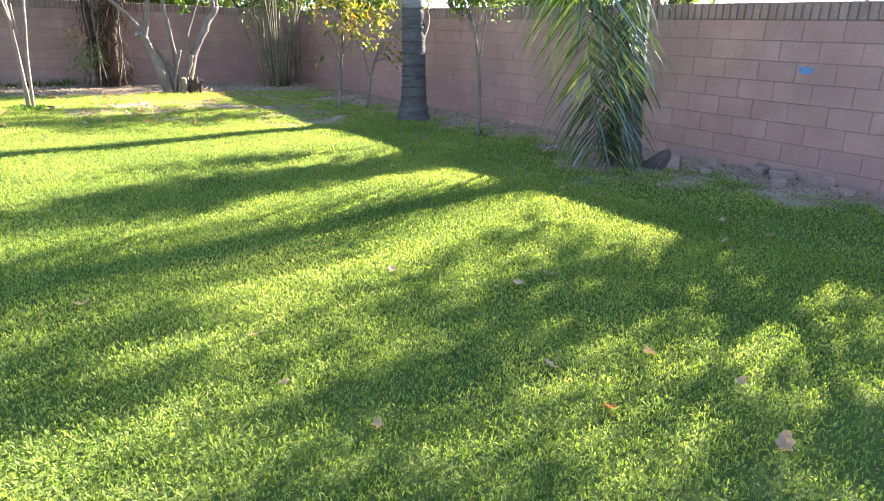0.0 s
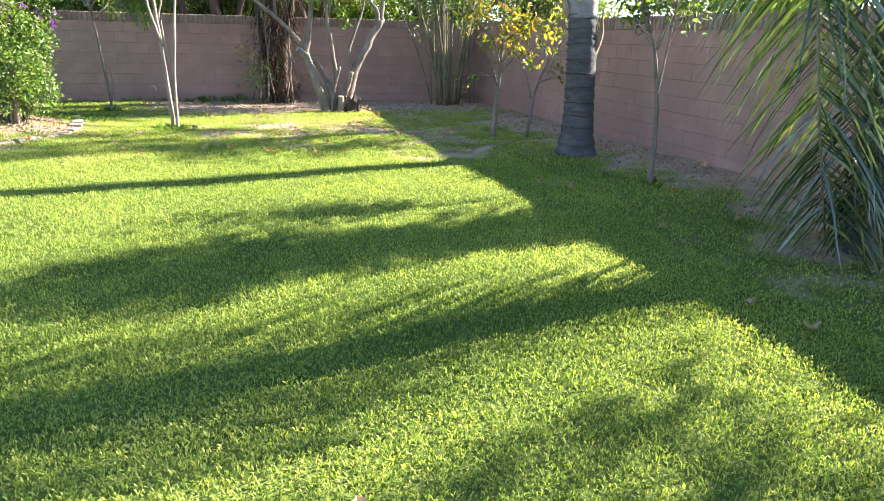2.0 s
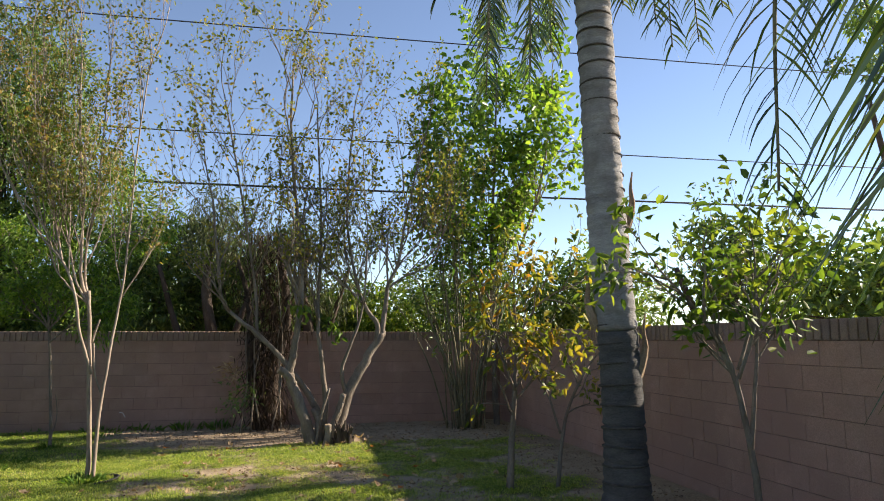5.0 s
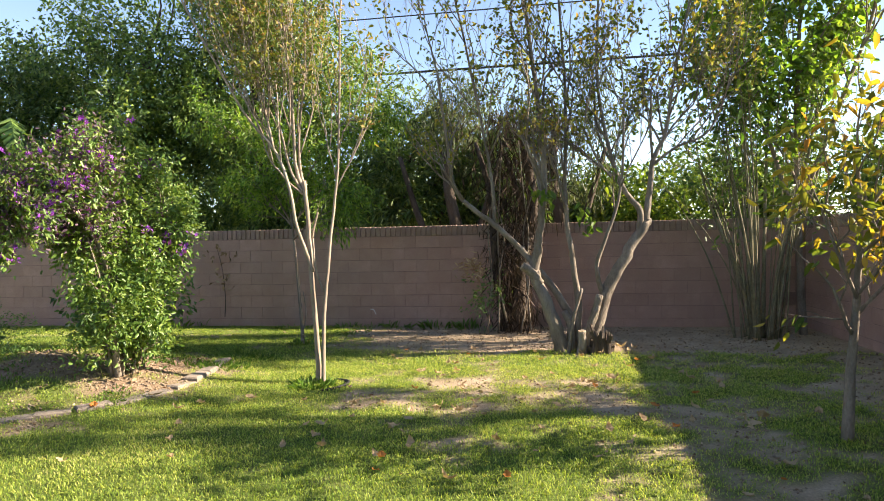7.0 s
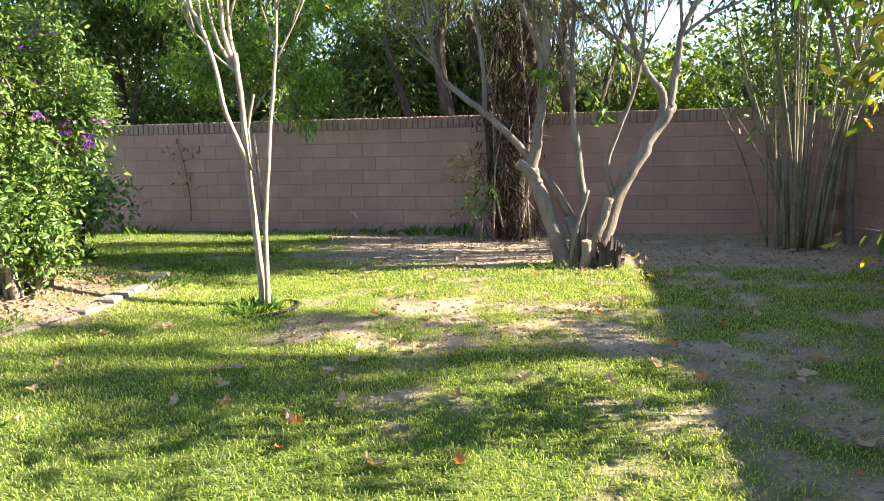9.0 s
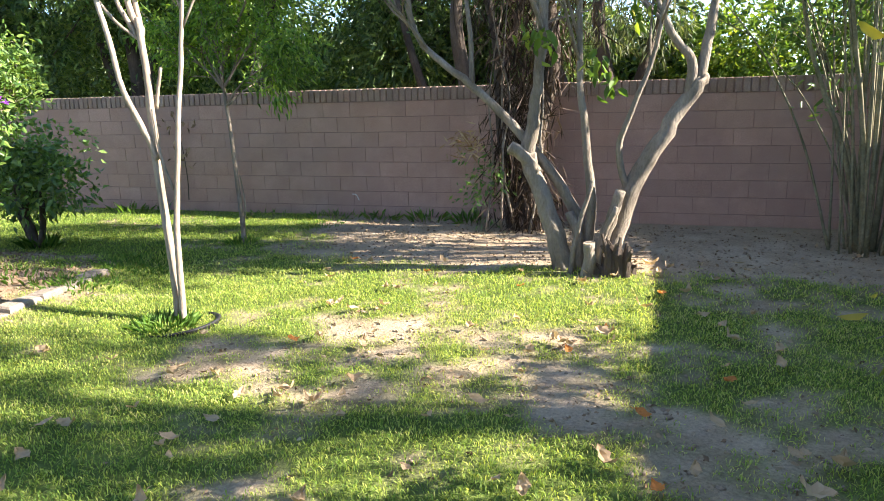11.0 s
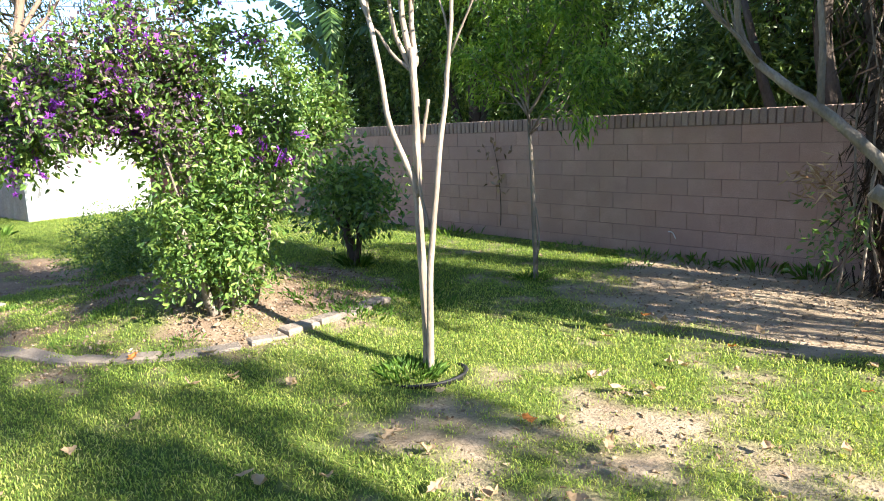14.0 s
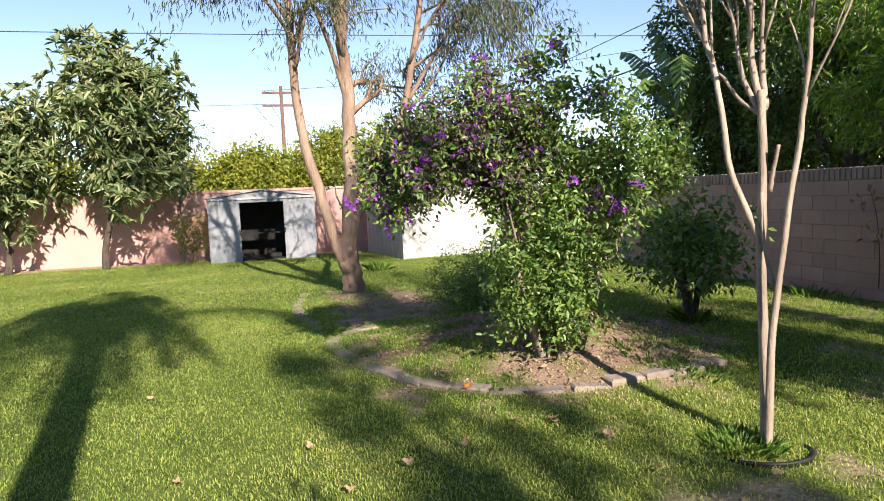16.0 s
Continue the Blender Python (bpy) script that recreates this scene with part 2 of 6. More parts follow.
L_HEDGE = leaf_mat("hedge_leaf", [(0.1, (0.12, 0.16, 0.025)), (0.5, (0.27, 0.31, 0.045)), (1.0, (0.42, 0.42, 0.09))], 0.5)
L_PURPLE = leaf_mat("purple_flower", [(0.1, (0.16, 0.03, 0.30)), (0.6, (0.30, 0.06, 0.50)), (1.0, (0.48, 0.12, 0.60))], 0.35)
L_YELLOW = leaf_mat("yellow_flower", [(0.1, (0.6, 0.4, 0.02)), (1.0, (0.75, 0.55, 0.05))], 0.3)
L_DRY = leaf_mat("dry_fallen_leaf", [(0.1, (0.24, 0.14, 0.075)), (0.6, (0.44, 0.32, 0.20)), (1.0, (0.60, 0.50, 0.36))], 0.2, 0.7, 0.2, 3.0)
M_LITTER = leaf_mat("litter_bits", [(0.1, (0.10, 0.065, 0.04)), (0.6, (0.28, 0.19, 0.12)), (1.0, (0.52, 0.42, 0.30))], 0.1, 0.9, 0.1, 3.0)
M_SOIL = rough_mat("soil_clod", (0.22, 0.16, 0.11), (0.40, 0.31, 0.225), 9, 60, 0.95, 0.5)
L_ORANGE = leaf_mat("orange_fallen_leaf", [(0.1, (0.40, 0.14, 0.04)), (1.0, (0.58, 0.24, 0.06))], 0.2, 0.7, 0.2, 3.0)


# ---- mesh helpers ----
def mesh_arrays(name, verts, faces):
    """A mesh from an (n, 3) array and an (m, k) array of corners."""
    me = bpy.data.meshes.new(name)
    verts, faces = np.asarray(verts, np.float32), np.asarray(faces, np.int32)
    m, k = faces.shape
    me.vertices.add(len(verts))
    me.vertices.foreach_set("co", verts.ravel())
    me.loops.add(m * k)
    me.loops.foreach_set("vertex_index", faces.ravel())
    me.polygons.add(m)
    me.polygons.foreach_set("loop_start", np.arange(m, dtype=np.int32) * k)
    me.update(calc_edges=True)
    return me


def thing(name, place, label, category, group="", turn=0.0):
    ob = new(name)
    ob.empty_display_size = 0.1
    ob.matrix_basis = pose(*place, 0, 0, turn)
    return tagged(ob, label, category, group)


def part_mesh(name, me, material, parent, label="", m=None, smooth=False):
    ob = new(name, me)
    if not me.materials:
        me.materials.append(material)
    if smooth:
        me.polygons.foreach_set("use_smooth", np.ones(len(me.polygons), bool))
    if parent is not None:
        ob.parent = parent
    if m is not None:
        ob.matrix_basis = m
    return tagged(ob, label)


class Build:
    """Gathers pieces of one mesh."""

    def __init__(self):
        self.v, self.f = [], []

    def add(self, verts, faces):
        o = len(self.v)
        self.v += [tuple(p) for p in verts]
        self.f += [tuple(i + o for i in q) for q in faces]

    def box(self, x0, y0, z0, x1, y1, z1):
        self.add([(x0, y0, z0), (x1, y0, z0), (x1, y1, z0), (x0, y1, z0), (x0, y0, z1), (x1, y0, z1), (x1, y1, z1), (x0, y1, z1)],
                 [(0, 3, 2, 1), (4, 5, 6, 7), (0, 1, 5, 4), (1, 2, 6, 5), (2, 3, 7, 6), (3, 0, 4, 7)])

    def tube(self, pts, radii, sides=7):
        pts = [Vector(p) for p in pts]
        rings, side = [], None
        for i, p in enumerate(pts):
            d = (pts[min(i + 1, len(pts) - 1)] - pts[max(i - 1, 0)]).normalized()
            if side is None:
                side = d.orthogonal().normalized()
            side = (side - d * side.dot(d)).normalized()
            up = d.cross(side)
            rings.append([p + (side * math.cos(a) + up * math.sin(a)) * radii[i] for a in (2 * math.pi * k / sides for k in range(sides))])
        v = [q for r in rings for q in r]
        f = [(i * sides + k, i * sides + (k + 1) % sides, (i + 1) * sides + (k + 1) % sides, (i + 1) * sides + k)
             for i in range(len(pts) - 1) for k in range(sides)]
        f += [tuple(reversed(range(sides))), tuple((len(pts) - 1) * sides + k for k in range(sides))]
        self.add(v, f)

    def mesh(self, name):
        me = bpy.data.meshes.new(name)
        me.from_pydata(self.v, [], self.f)
        me.update()
        return me

    def part(self, name, material, parent, label="", smooth=False, m=None):
        return part_mesh(name, self.mesh(name), material, parent, label, m, smooth)


def curve_pts(ctrl, n=5):
    """A smooth line through the points."""
    c = [Vector(p) for p in ctrl]
    c = [c[0] * 2 - c[1]] + c + [c[-1] * 2 - c[-2]]
    out = []
    for i in range(1, len(c) - 2):
        for k in range(n):
            t = k / n
            a, b, d, e = c[i - 1], c[i], c[i + 1], c[i + 2]
            out.append(0.5 * ((2 * b) + (d - a) * t + (2 * a - 5 * b + 4 * d - e) * t * t + (3 * b - a - 3 * d + e) * t ** 3))
    return out + [c[-2]]


def leaf_mesh(name, pos, way, length, width, rng, fold=0.25, wide=0.45, bend=0.0, fine=False):
    """Many leaves: each a folded blade with a base, two sides and a tip."""
    pos, way = np.asarray(pos, float), np.asarray(way, float)
    n = len(pos)
    way = way / (np.linalg.norm(way, axis=1, keepdims=True) + 1e-9)
    side = np.cross(way, rng.normal(size=(n, 3)))
    side /= np.linalg.norm(side, axis=1, keepdims=True) + 1e-9
    up = np.cross(side, way)
    L = np.asarray(length).reshape(-1, 1) * np.ones((n, 1))
    W = np.asarray(width).reshape(-1, 1) * np.ones((n, 1))
    mid = pos + way * L * wide
    tip = pos + way * L - up * L * bend + np.array([0, 0, -1.0]) * L * bend
    if fine:
        low, high = pos + way * L * 0.25, pos + way * L * 0.68 - up * L * bend * 0.4
        rise = up * W * fold
        v = np.stack([pos, low + side * W * 0.42 + rise, high + side * W * 0.4 + rise, tip, high - side * W * 0.4 + rise, low - side * W * 0.42 + rise], 1).reshape(-1, 3)
        o = np.arange(n).reshape(-1, 1) * 6
        f = np.concatenate([o + [[0, 1, 2]], o + [[0, 2, 3]], o + [[0, 3, 4]], o + [[0, 4, 5]]], 1).reshape(-1, 3)
        return mesh_arrays(name, v, f)
    v = np.stack([pos, mid + side * W / 2 + up * W * fold, tip, mid - side * W / 2 + up * W * fold], 1).reshape(-1, 3)
    o = np.arange(n).reshape(-1, 1) * 4
    f = np.concatenate([o + [[0, 1, 2]], o + [[0, 2, 3]]], 1).reshape(-1, 3)
    return mesh_arrays(name, v, f)


def grow(b, p, d, length, radius, depth, rng, tips, kids=3, spread=0.6, up=0.25, wob=0.12, shrink=0.68, sides=5, thin=0.55):
    """A limb that wanders, tapers and splits; tips gathers points of the last twigs."""
    pts, dirs = [Vector(p)], [Vector(d).normalized()]
    seg = 4
    for _ in range(seg):
        w = dirs[-1] + Vector(rng.normal(size=3)) * wob + Vector((0, 0, up * 0.25))
        dirs.append(w.normalized())
        pts.append(pts[-1] + dirs[-1] * length / seg)
    radii = [radius * (1 - (1 - thin) * i / seg) for i in range(seg + 1)]
    b.tube(pts, radii, sides if depth > 1 else (4 if depth == 1 else 3))
    if depth == 0:
        tips += [(pts[2], dirs[2]), (pts[3], dirs[3]), (pts[4], dirs[4])]
        return
    for k in range(kids):
        f = 0.35 + 0.65 * (k + 0.6 * rng.random()) / kids if k < kids - 1 else 1.0
        i = min(int(f * seg), seg - 1)
        q = pts[i].lerp(pts[i + 1], f * seg - i)
        r = Vector(rng.normal(size=3))
        r = (r - dirs[i] * r.dot(dirs[i])).normalized()
        nd = (dirs[i] + r * spread * (0.6 + 0.7 * rng.random()) + Vector((0, 0, up))).normalized()
        grow(b, q, nd, length * shrink * (0.75 + 0.5 * rng.random()), radius * thin * (1.0 if k == kids - 1 else 0.82), depth - 1, rng, tips, kids, spread, up, wob, shrink, sides, thin)


def tip_leaves(name, tips, per, size, aspect, rng, jitter=0.08, droop=0.3, out=0.6, bend=0.1, fine=True):
    pos = np.array([t[0] for t in tips])
    way = np.array([t[1] for t in tips])
    pos, way = np.repeat(pos, per, 0), np.repeat(way, per, 0)
    n = len(pos)
    pos = pos + rng.normal(size=(n, 3)) * jitter
    w = way * out + rng.normal(size=(n, 3)) * 0.6 + np.array([0, 0, -droop])
    s = size * (0.6 + 0.7 * rng.random(n))
    return leaf_mesh(name, pos, w, s, s * aspect, rng, bend=bend, fine=fine)


def clump_leaves(name, clumps, per, size, aspect, rng, droop=0.25, bend=0.1, shell=0.68):
    """clumps: (x, y, z, radius); leaves lie mostly near each clump's skin and face outwards."""
    pos, way = [], []
    for x, y, z, r in clumps:
        n = max(6, int(per * r * r))
        u = rng.normal(size=(n, 3))
        u /= np.linalg.norm(u, axis=1, keepdims=True)
        rad = r * (shell + (1.15 - shell) * rng.random((n, 1)) ** 0.7)
        lump = 1 + 0.25 * np.sin(u[:, :1] * 5 + x * 7) * np.cos(u[:, 2:] * 4 + y * 5)
        pos.append(np.array([x, y, z]) + u * rad * lump)
        way.append(u * 0.7 + rng.normal(size=(n, 3)) * 0.6 + np.array([0, 0, -droop]))
    pos, way = np.concatenate(pos), np.concatenate(way)
    s = size * (0.6 + 0.7 * rng.random(len(pos)))
    return leaf_mesh(name, pos, way, s, s * aspect, rng, bend=bend)


def crown_clumps(rng, centre, radii, count, size, low=-1.0):
    """Clump centres filling a rough, uneven ellipsoid."""
    out = []
    while len(out) < count:
        u = rng.uniform(-1, 1, 3)
        r = np.linalg.norm(u)
        if r > 1 or r < 0.25 or u[2] < low:
            continue
        k = 0.85 + 0.3 * math.sin(u[0] * 5 + centre[0]) * math.cos(u[2] * 6 + centre[1])
        out.append((centre[0] + u[0] * radii[0] * k, centre[1] + u[1] * radii[1] * k, centre[2] + u[2] * radii[2] * k, size * rng.uniform(0.6, 1.25)))
    return out


# ---- ground ----
def wave(x, y, f, s):
    return (np.sin(x * f + 1.7 * s + 1.3 * np.sin(y * f * 0.8 + s)) + np.sin(y * f * 1.1 - 2.1 * s + 1.2 * np.sin(x * f * 0.7 - s))) * 0.5


def height(x, y):
    x, y = np.asarray(x, float), np.asarray(y, float)
    mound = 0.36 * np.exp(-((x + 1.7) / 1.45) ** 2 - ((y - 12.0) / 1.15) ** 2)
    soft = 0.012 * wave(x, y, 1.9, 0.4) + 0.006 * wave(x, y, 5.3, 2.0)
    inside = (x > -15.5) & (x < 7.3) & (y < 16.7)
    return (mound + soft) * inside - 0.02 * np.clip((y - 14.0) / 2.8, 0, 1)


def ground_z(x, y):
    return float(height(x, y))


def bare(x, y):
    """How bare the soil is, 0 to 1: under the walls, round the big tree, in the planted bed, in worn patches."""
    x, y = np.asarray(x, float), np.asarray(y, float)
    n = 0.3 * wave(x, y, 2.7, 1.0) + 0.42 * wave(x, y, 5.6, 3.0) + 0.4 * wave(x, y, 11.0, 5.0) + 0.25 * wave(x, y, 25.0, 7.0)
    b = np.zeros_like(x)
    strip = np.clip((x - 5.6 + 0.03 * (y - 5)) / 1.25, 0, 1.12) * np.clip((16.8 - y) / 4, 0.5, 1)
    far = np.clip((y - 13.3) / 1.3, 0, 1.2) * np.clip((x + 0.6) / 1.8, 0.25, 1)
    tree = 0.75 * np.exp(-((x - 3.9) / 1.7) ** 2 - ((y - 14.6) / 0.9) ** 2)
    worn = 0.72 * np.exp(-((x - 3.2) / 2.3) ** 2 - ((y - 12.0) / 1.7) ** 2)
    worn2 = 0.74 * np.exp(-((x - 4.6) / 0.9) ** 2 - ((y - 10.6) / 2.2) ** 2)
    bed = (0.8 - 0.22 * np.clip((11.4 - y) / 0.6, 0, 1)) * (((x + 1.75) / 1.75) ** 2 + ((y - 11.85) / 1.75) ** 2 < 1.0)
    bed2 = 0.9 * np.exp(-((x + 5.2) / 1.9) ** 4 - ((y - 11.0) / 0.9) ** 4)
    lip = 0.55 * np.exp(-((np.hypot((x + 1.75) / 1.75, (y - 11.85) / 1.75) - 1.06) / 0.16) ** 2)
    palm = 0.85 * np.exp(-((x - 6.0) / 0.75) ** 2 - ((y - 4.9) / 1.3) ** 2)
    edge = 0.66 * np.exp(-((x - 4.15) / 0.5) ** 2 - ((y - 12.0) / 1.5) ** 2)
    dim = np.clip((x - 4.3) / 1.7, 0, 0.55) * np.clip((y - 8.0) / 2.0, 0, 1)
    back = np.clip((-14.3 - x) / 0.7, 0, 1)
    for q in (strip, dim, edge, palm, far, tree, worn, worn2, bed, bed2, lip, back):
        b = np.maximum(b, q)
    return np.clip((b + 0.6 * n * (b > 0.06) * np.clip(1.6 - b, 0.3, 1) - 0.4) / 0.5, 0, 1)


def build_ground():
    xs = np.concatenate([[-400, -120, -50, -25], np.arange(-15.6, 7.45, 0.09), [12, 30, 100, 400]])
    ys = np.concatenate([[-400, -100, -30, -12], np.arange(-6, 16.9, 0.09), [20, 40, 120, 400]])
    X, Y = np.meshgrid(xs, ys)
    Z = height(X, Y)
    nx = len(xs)
    i = np.arange(len(ys) - 1).reshape(-1, 1) * nx + np.arange(nx - 1)
    i = i.ravel()
    me = mesh_arrays("ground", np.stack([X.ravel(), Y.ravel(), Z.ravel()], 1), np.stack([i, i + 1, i + nx + 1, i + nx], 1))
    a = me.attributes.new("bare", "FLOAT", "POINT")
    a.data.foreach_set("value", bare(X.ravel(), Y.ravel()).astype(np.float32))
    e = np.exp(-(np.hypot((X.ravel() + 1.75) / 1.9, (Y.ravel() - 11.85) / 1.9)) ** 6) + np.exp(-((X.ravel() + 5.2) / 2.1) ** 4 - ((Y.ravel() - 11.0) / 1.1) ** 4)
    a = me.attributes.new("earth", "FLOAT", "POINT")
    a.data.foreach_set("value", np.clip(e, 0, 1).astype(np.float32))
    ob = part_mesh("ground", me, M_GROUND, None, smooth=True)
    tagged(ob, "short lawn soil with bare sandy earth patches and mound", "ground", kind="structure")


build_ground()


def build_grass():
    rng = np.random.default_rng(5)
    P = []
    # zones of the lawn and their blades per square metre
    for x0, x1, y0, y1, n in ((-0.5, 5.0, 1.2, 5.0, 21000), (-0.5, 5.0, 5.0, 6.5, 14000), (-6, -0.5, 2, 7.5, 6500), (-6, -0.5, -2, 2, 1500), (-0.5, 5.2, 6.5, 9.5, 8500), (5.0, 7.3, 0.5, 9.5, 5000),
                              (-0.5, 7.3, 9.5, 13.2, 9500), (-0.5, 7.3, 13.2, 16.7, 4200), (-6, -0.5, 7.5, 11.0, 7500), (-6, -0.5, 11.0, 16.7, 4000), (-15.2, -6, 2, 16.5, 2600), (-0.5, 5, 0.0, 1.2, 11000), (5, 7.3, -1, 0.5, 2000)):
        k = int((x1 - x0) * (y1 - y0) * n)
        P.append(np.stack([rng.uniform(x0, x1, k), rng.uniform(y0, y1, k), np.full(k, min((12000 / n) ** 0.3, 1.6))], 1))
    P = np.concatenate(P)
    x, y, wide = P.T
    b = bare(x, y)
    keep = rng.random(len(x)) > b * 1.05
    # ragged tufts of a few centimetres with dark gaps between
    t = 0.5 + 0.5 * wave(x, y, 17.0, 9.0) * wave(x, y, 29.0, 4.0)
    near = np.clip((6.6 - y) / 2.5, 0, 1) * np.clip((x + 1.5) / 1.5, 0, 1)
    clump = (0.6 * wave(x, y, 118.0, 2.0) + 0.6 * wave(x + 0.31 * y, y - 0.27 * x, 171.0, 6.0)) * (0.35 + 0.65 * near)
    keep &= rng.random(len(x)) < (0.5 + 0.5 * t) * np.clip(0.82 + (0.4 + 0.25 * near) * clump, 0.08, 1)
    x, y, wide, b, t, clump, near = x[keep], y[keep], wide[keep], b[keep], t[keep], clump[keep], near[keep]
    n = len(x)
    z = height(x, y) - 0.004 + (0.014 + 0.009 * near) * np.clip(clump + 0.45, 0, 1.1)
    # broad short leaves at the start of the lawn, finer and longer blades further on
    h = (0.011 + 0.016 * rng.random(n) ** 1.4) * (0.7 + 0.6 * t) * (1 - 0.2 * b) * np.clip(wide, 1, 1.35) * (1.3 - 0.3 * near)
    az, lean = rng.uniform(0, 2 * np.pi, n), rng.normal(0.85, 0.45, n)
    w = (0.0026 + 0.0009 * near) * wide * (0.65 + 0.7 * rng.random(n))
    fx, fy, sl, cl = np.cos(az), np.sin(az), np.sin(lean), np.cos(lean)
    v = np.empty((n, 4, 3))
    v[:, 0] = np.stack([x, y, z], 1)
    v[:, 1] = np.stack([x - fy * w + fx * h * sl * 0.5, y + fx * w + fy * h * sl * 0.5, z + h * cl * 0.55 + 0.006], 1)
    v[:, 2] = np.stack([x + fx * h * sl, y + fy * h * sl, z + h * cl * 0.85 + 0.006], 1)
    v[:, 3] = np.stack([x + fy * w + fx * h * sl * 0.5, y - fx * w + fy * h * sl * 0.5, z + h * cl * 0.55 + 0.006], 1)
    me = mesh_arrays("grass", v.reshape(-1, 3), np.arange(n * 4).reshape(-1, 4))
    dry = -0.015 + 0.16 * np.clip((y - 8.0) / 3.0, 0, 1) * np.clip((x + 1.5) / 2, 0, 1) + 0.14 * b + 0.05 * wave(x, y, 1.3, 8.0) + 0.1 * np.clip((-0.3 - x) / 1.5, 0, 1) * np.clip((11 - y) / 2, 0, 1)
    me.attributes.new("dry", "FLOAT", "POINT").data.foreach_set("value", np.repeat(dry, 4).astype(np.float32))
    ob = part_mesh("grass", me, M_GRASS, None)
    tagged(ob, "short mown green lawn grass with thin patches", "grass", kind="stuff")


build_grass()


# ---- block walls ----
FAR_Y, RIGHT_X, BACK_X = 16.81, 7.35, -15.6
COURSE, BLOCK, CAP_Z, TOP_Z = 0.2, 0.4, 1.52, 1.69


def brick_mesh(name, w, h, d, c):
    """A block with chamfered front edges; front faces -y at y = 0, back at y = d."""
    a, e = w / 2, h / 2
    v = [(-a, d, -e), (a, d, -e), (a, d, e), (-a, d, e), (-a, c, -e), (a, c, -e), (a, c, e), (-a, c, e), (-a + c, 0, -e + c), (a - c, 0, -e + c), (a - c, 0, e - c), (-a + c, 0, e - c)]
    f = [(8, 9, 10, 11)]
    for i in range(4):
        j = (i + 1) % 4
        f += [(4 + i, 4 + j, 8 + j, 8 + i), (i, j, 4 + j, 4 + i)]
    me = bpy.data.meshes.new(name)
    me.from_pydata(v, [], f)
    me.update()
    return me


def block_wall(name, length, m, split, label):
    """A wall along +x from 0 to length, its seen face towards -y. split: the stretch whose blocks are pieces of their own."""
    core = Build()
    core.box(-0.1, 0.0055, -0.4, length + 0.15, 0.17, TOP_Z - 0.012)
    wall = core.part(name, M_MORTAR, None, m=m)
    tagged(wall, label, "wall", kind="structure")
    whole, half = brick_mesh("block", BLOCK - 0.003, COURSE - 0.006, 0.05, 0.0025), brick_mesh("half_block", BLOCK / 2 - 0.003, COURSE - 0.006, 0.05, 0.0025)
    soldier = brick_mesh("cap_brick", 0.072, TOP_Z - CAP_Z - 0.004, 0.2, 0.006)
    rng = random.Random(len(name))
    rest, rest_cap = Build(), Build()

    def lay(me, mat, title, x, z, y, joined):
        if split[0] <= x <= split[1]:
            part_mesh(title, me, mat, wall, m=pose(x, y + rng.uniform(-0.0025, 0.0025), z, 0, 0, rng.uniform(-0.25, 0.25)))
        else:
            joined.add([(p.co.x + x, p.co.y + y, p.co.z + z) for p in me.vertices], [tuple(q.vertices) for q in me.polygons])

    for r in range(9):
        z = CAP_Z - COURSE * (r + 0.5)
        if r % 2:
            lay(half, M_BLOCK, "block", BLOCK / 4, z, 0.0, rest)
        x = BLOCK / 2 + (BLOCK / 2 if r % 2 else 0)
        while x + BLOCK / 2 <= length + 0.01:
            lay(whole, M_BLOCK, "block", x, z, 0.0, rest)
            x += BLOCK
    x = 0.045
    while x < length:
        lay(soldier, M_CAP, "cap_brick", x, (TOP_Z + CAP_Z) / 2, -0.012, rest_cap)
        x += 0.088
    if rest.v:
        tagged(rest.part("blocks", M_BLOCK, wall), kind="stuff")
        tagged(rest_cap.part("cap_bricks", M_CAP, wall), kind="stuff")
    return wall


# ---- plants: shared kinds ----
def fan_tree(name, place, label, limbs, bark, leaf, per, size, aspect, seed, depth=2, kids=3, twig=0.7, spread=0.6, up=0.25, droop=0.3, jitter=0.08, bend=0.1, shrink=0.68, category="tree", thin=0.55, leaf_name="crown"):
    """limbs: (points, radii at both ends, twigs from the fraction) for each stem; twigs grow from its upper stretch."""
    rng = np.random.default_rng(seed)
    b, tips = Build(), []
    for ctrl, r0, r1, frm, n in limbs:
        pts = curve_pts(ctrl, 5)
        pts = [p + Vector(rng.normal(size=3)) * r0 * 0.07 for p in pts]
        m = len(pts) - 1
        b.tube(pts, [r0 + (r1 - r0) * (i / m) ** 0.8 for i in range(m + 1)], 9 if r0 > 0.04 else 6)
        for k in range(n):
            f = frm + (1 - frm) * (k + 0.5) / n
            i = min(int(f * m), m - 1)
            d = (pts[i + 1] - pts[i]).normalized()
            o = Vector(rng.normal(size=3))
            o = (o - d * o.dot(d)).normalized()
            rr = (r0 + (r1 - r0) * f) * 0.55
            grow(b, pts[i], (d + o * spread * 1.2 + Vector((0, 0, up))).normalized(), twig * (0.7 + 0.6 * rng.random()), max(rr, 0.0075), depth, rng, tips, kids, spread, up, 0.12, shrink, 5, thin)
        if n:
            grow(b, pts[-1], (pts[-1] - pts[-2]).normalized(), twig, r1 * 0.8, depth, rng, tips, kids, spread, up, 0.12, shrink, 5, thin)
    t = thing(name, (0, 0, 0), label, category)
    t.matrix_basis = pose(*place)
    inv = Matrix.Translation(-Vector(place))
    me = b.mesh("trunk")
    me.transform(inv)
    part_mesh("trunk", me, bark, t, smooth=True)
    if tips and per:
        me = tip_leaves(leaf_name, tips, per, size, aspect, rng, jitter, droop, bend=bend, fine=aspect > 0.3)
        me.transform(inv)
        part_mesh(leaf_name, me, leaf, t)
    return t, tips, rng


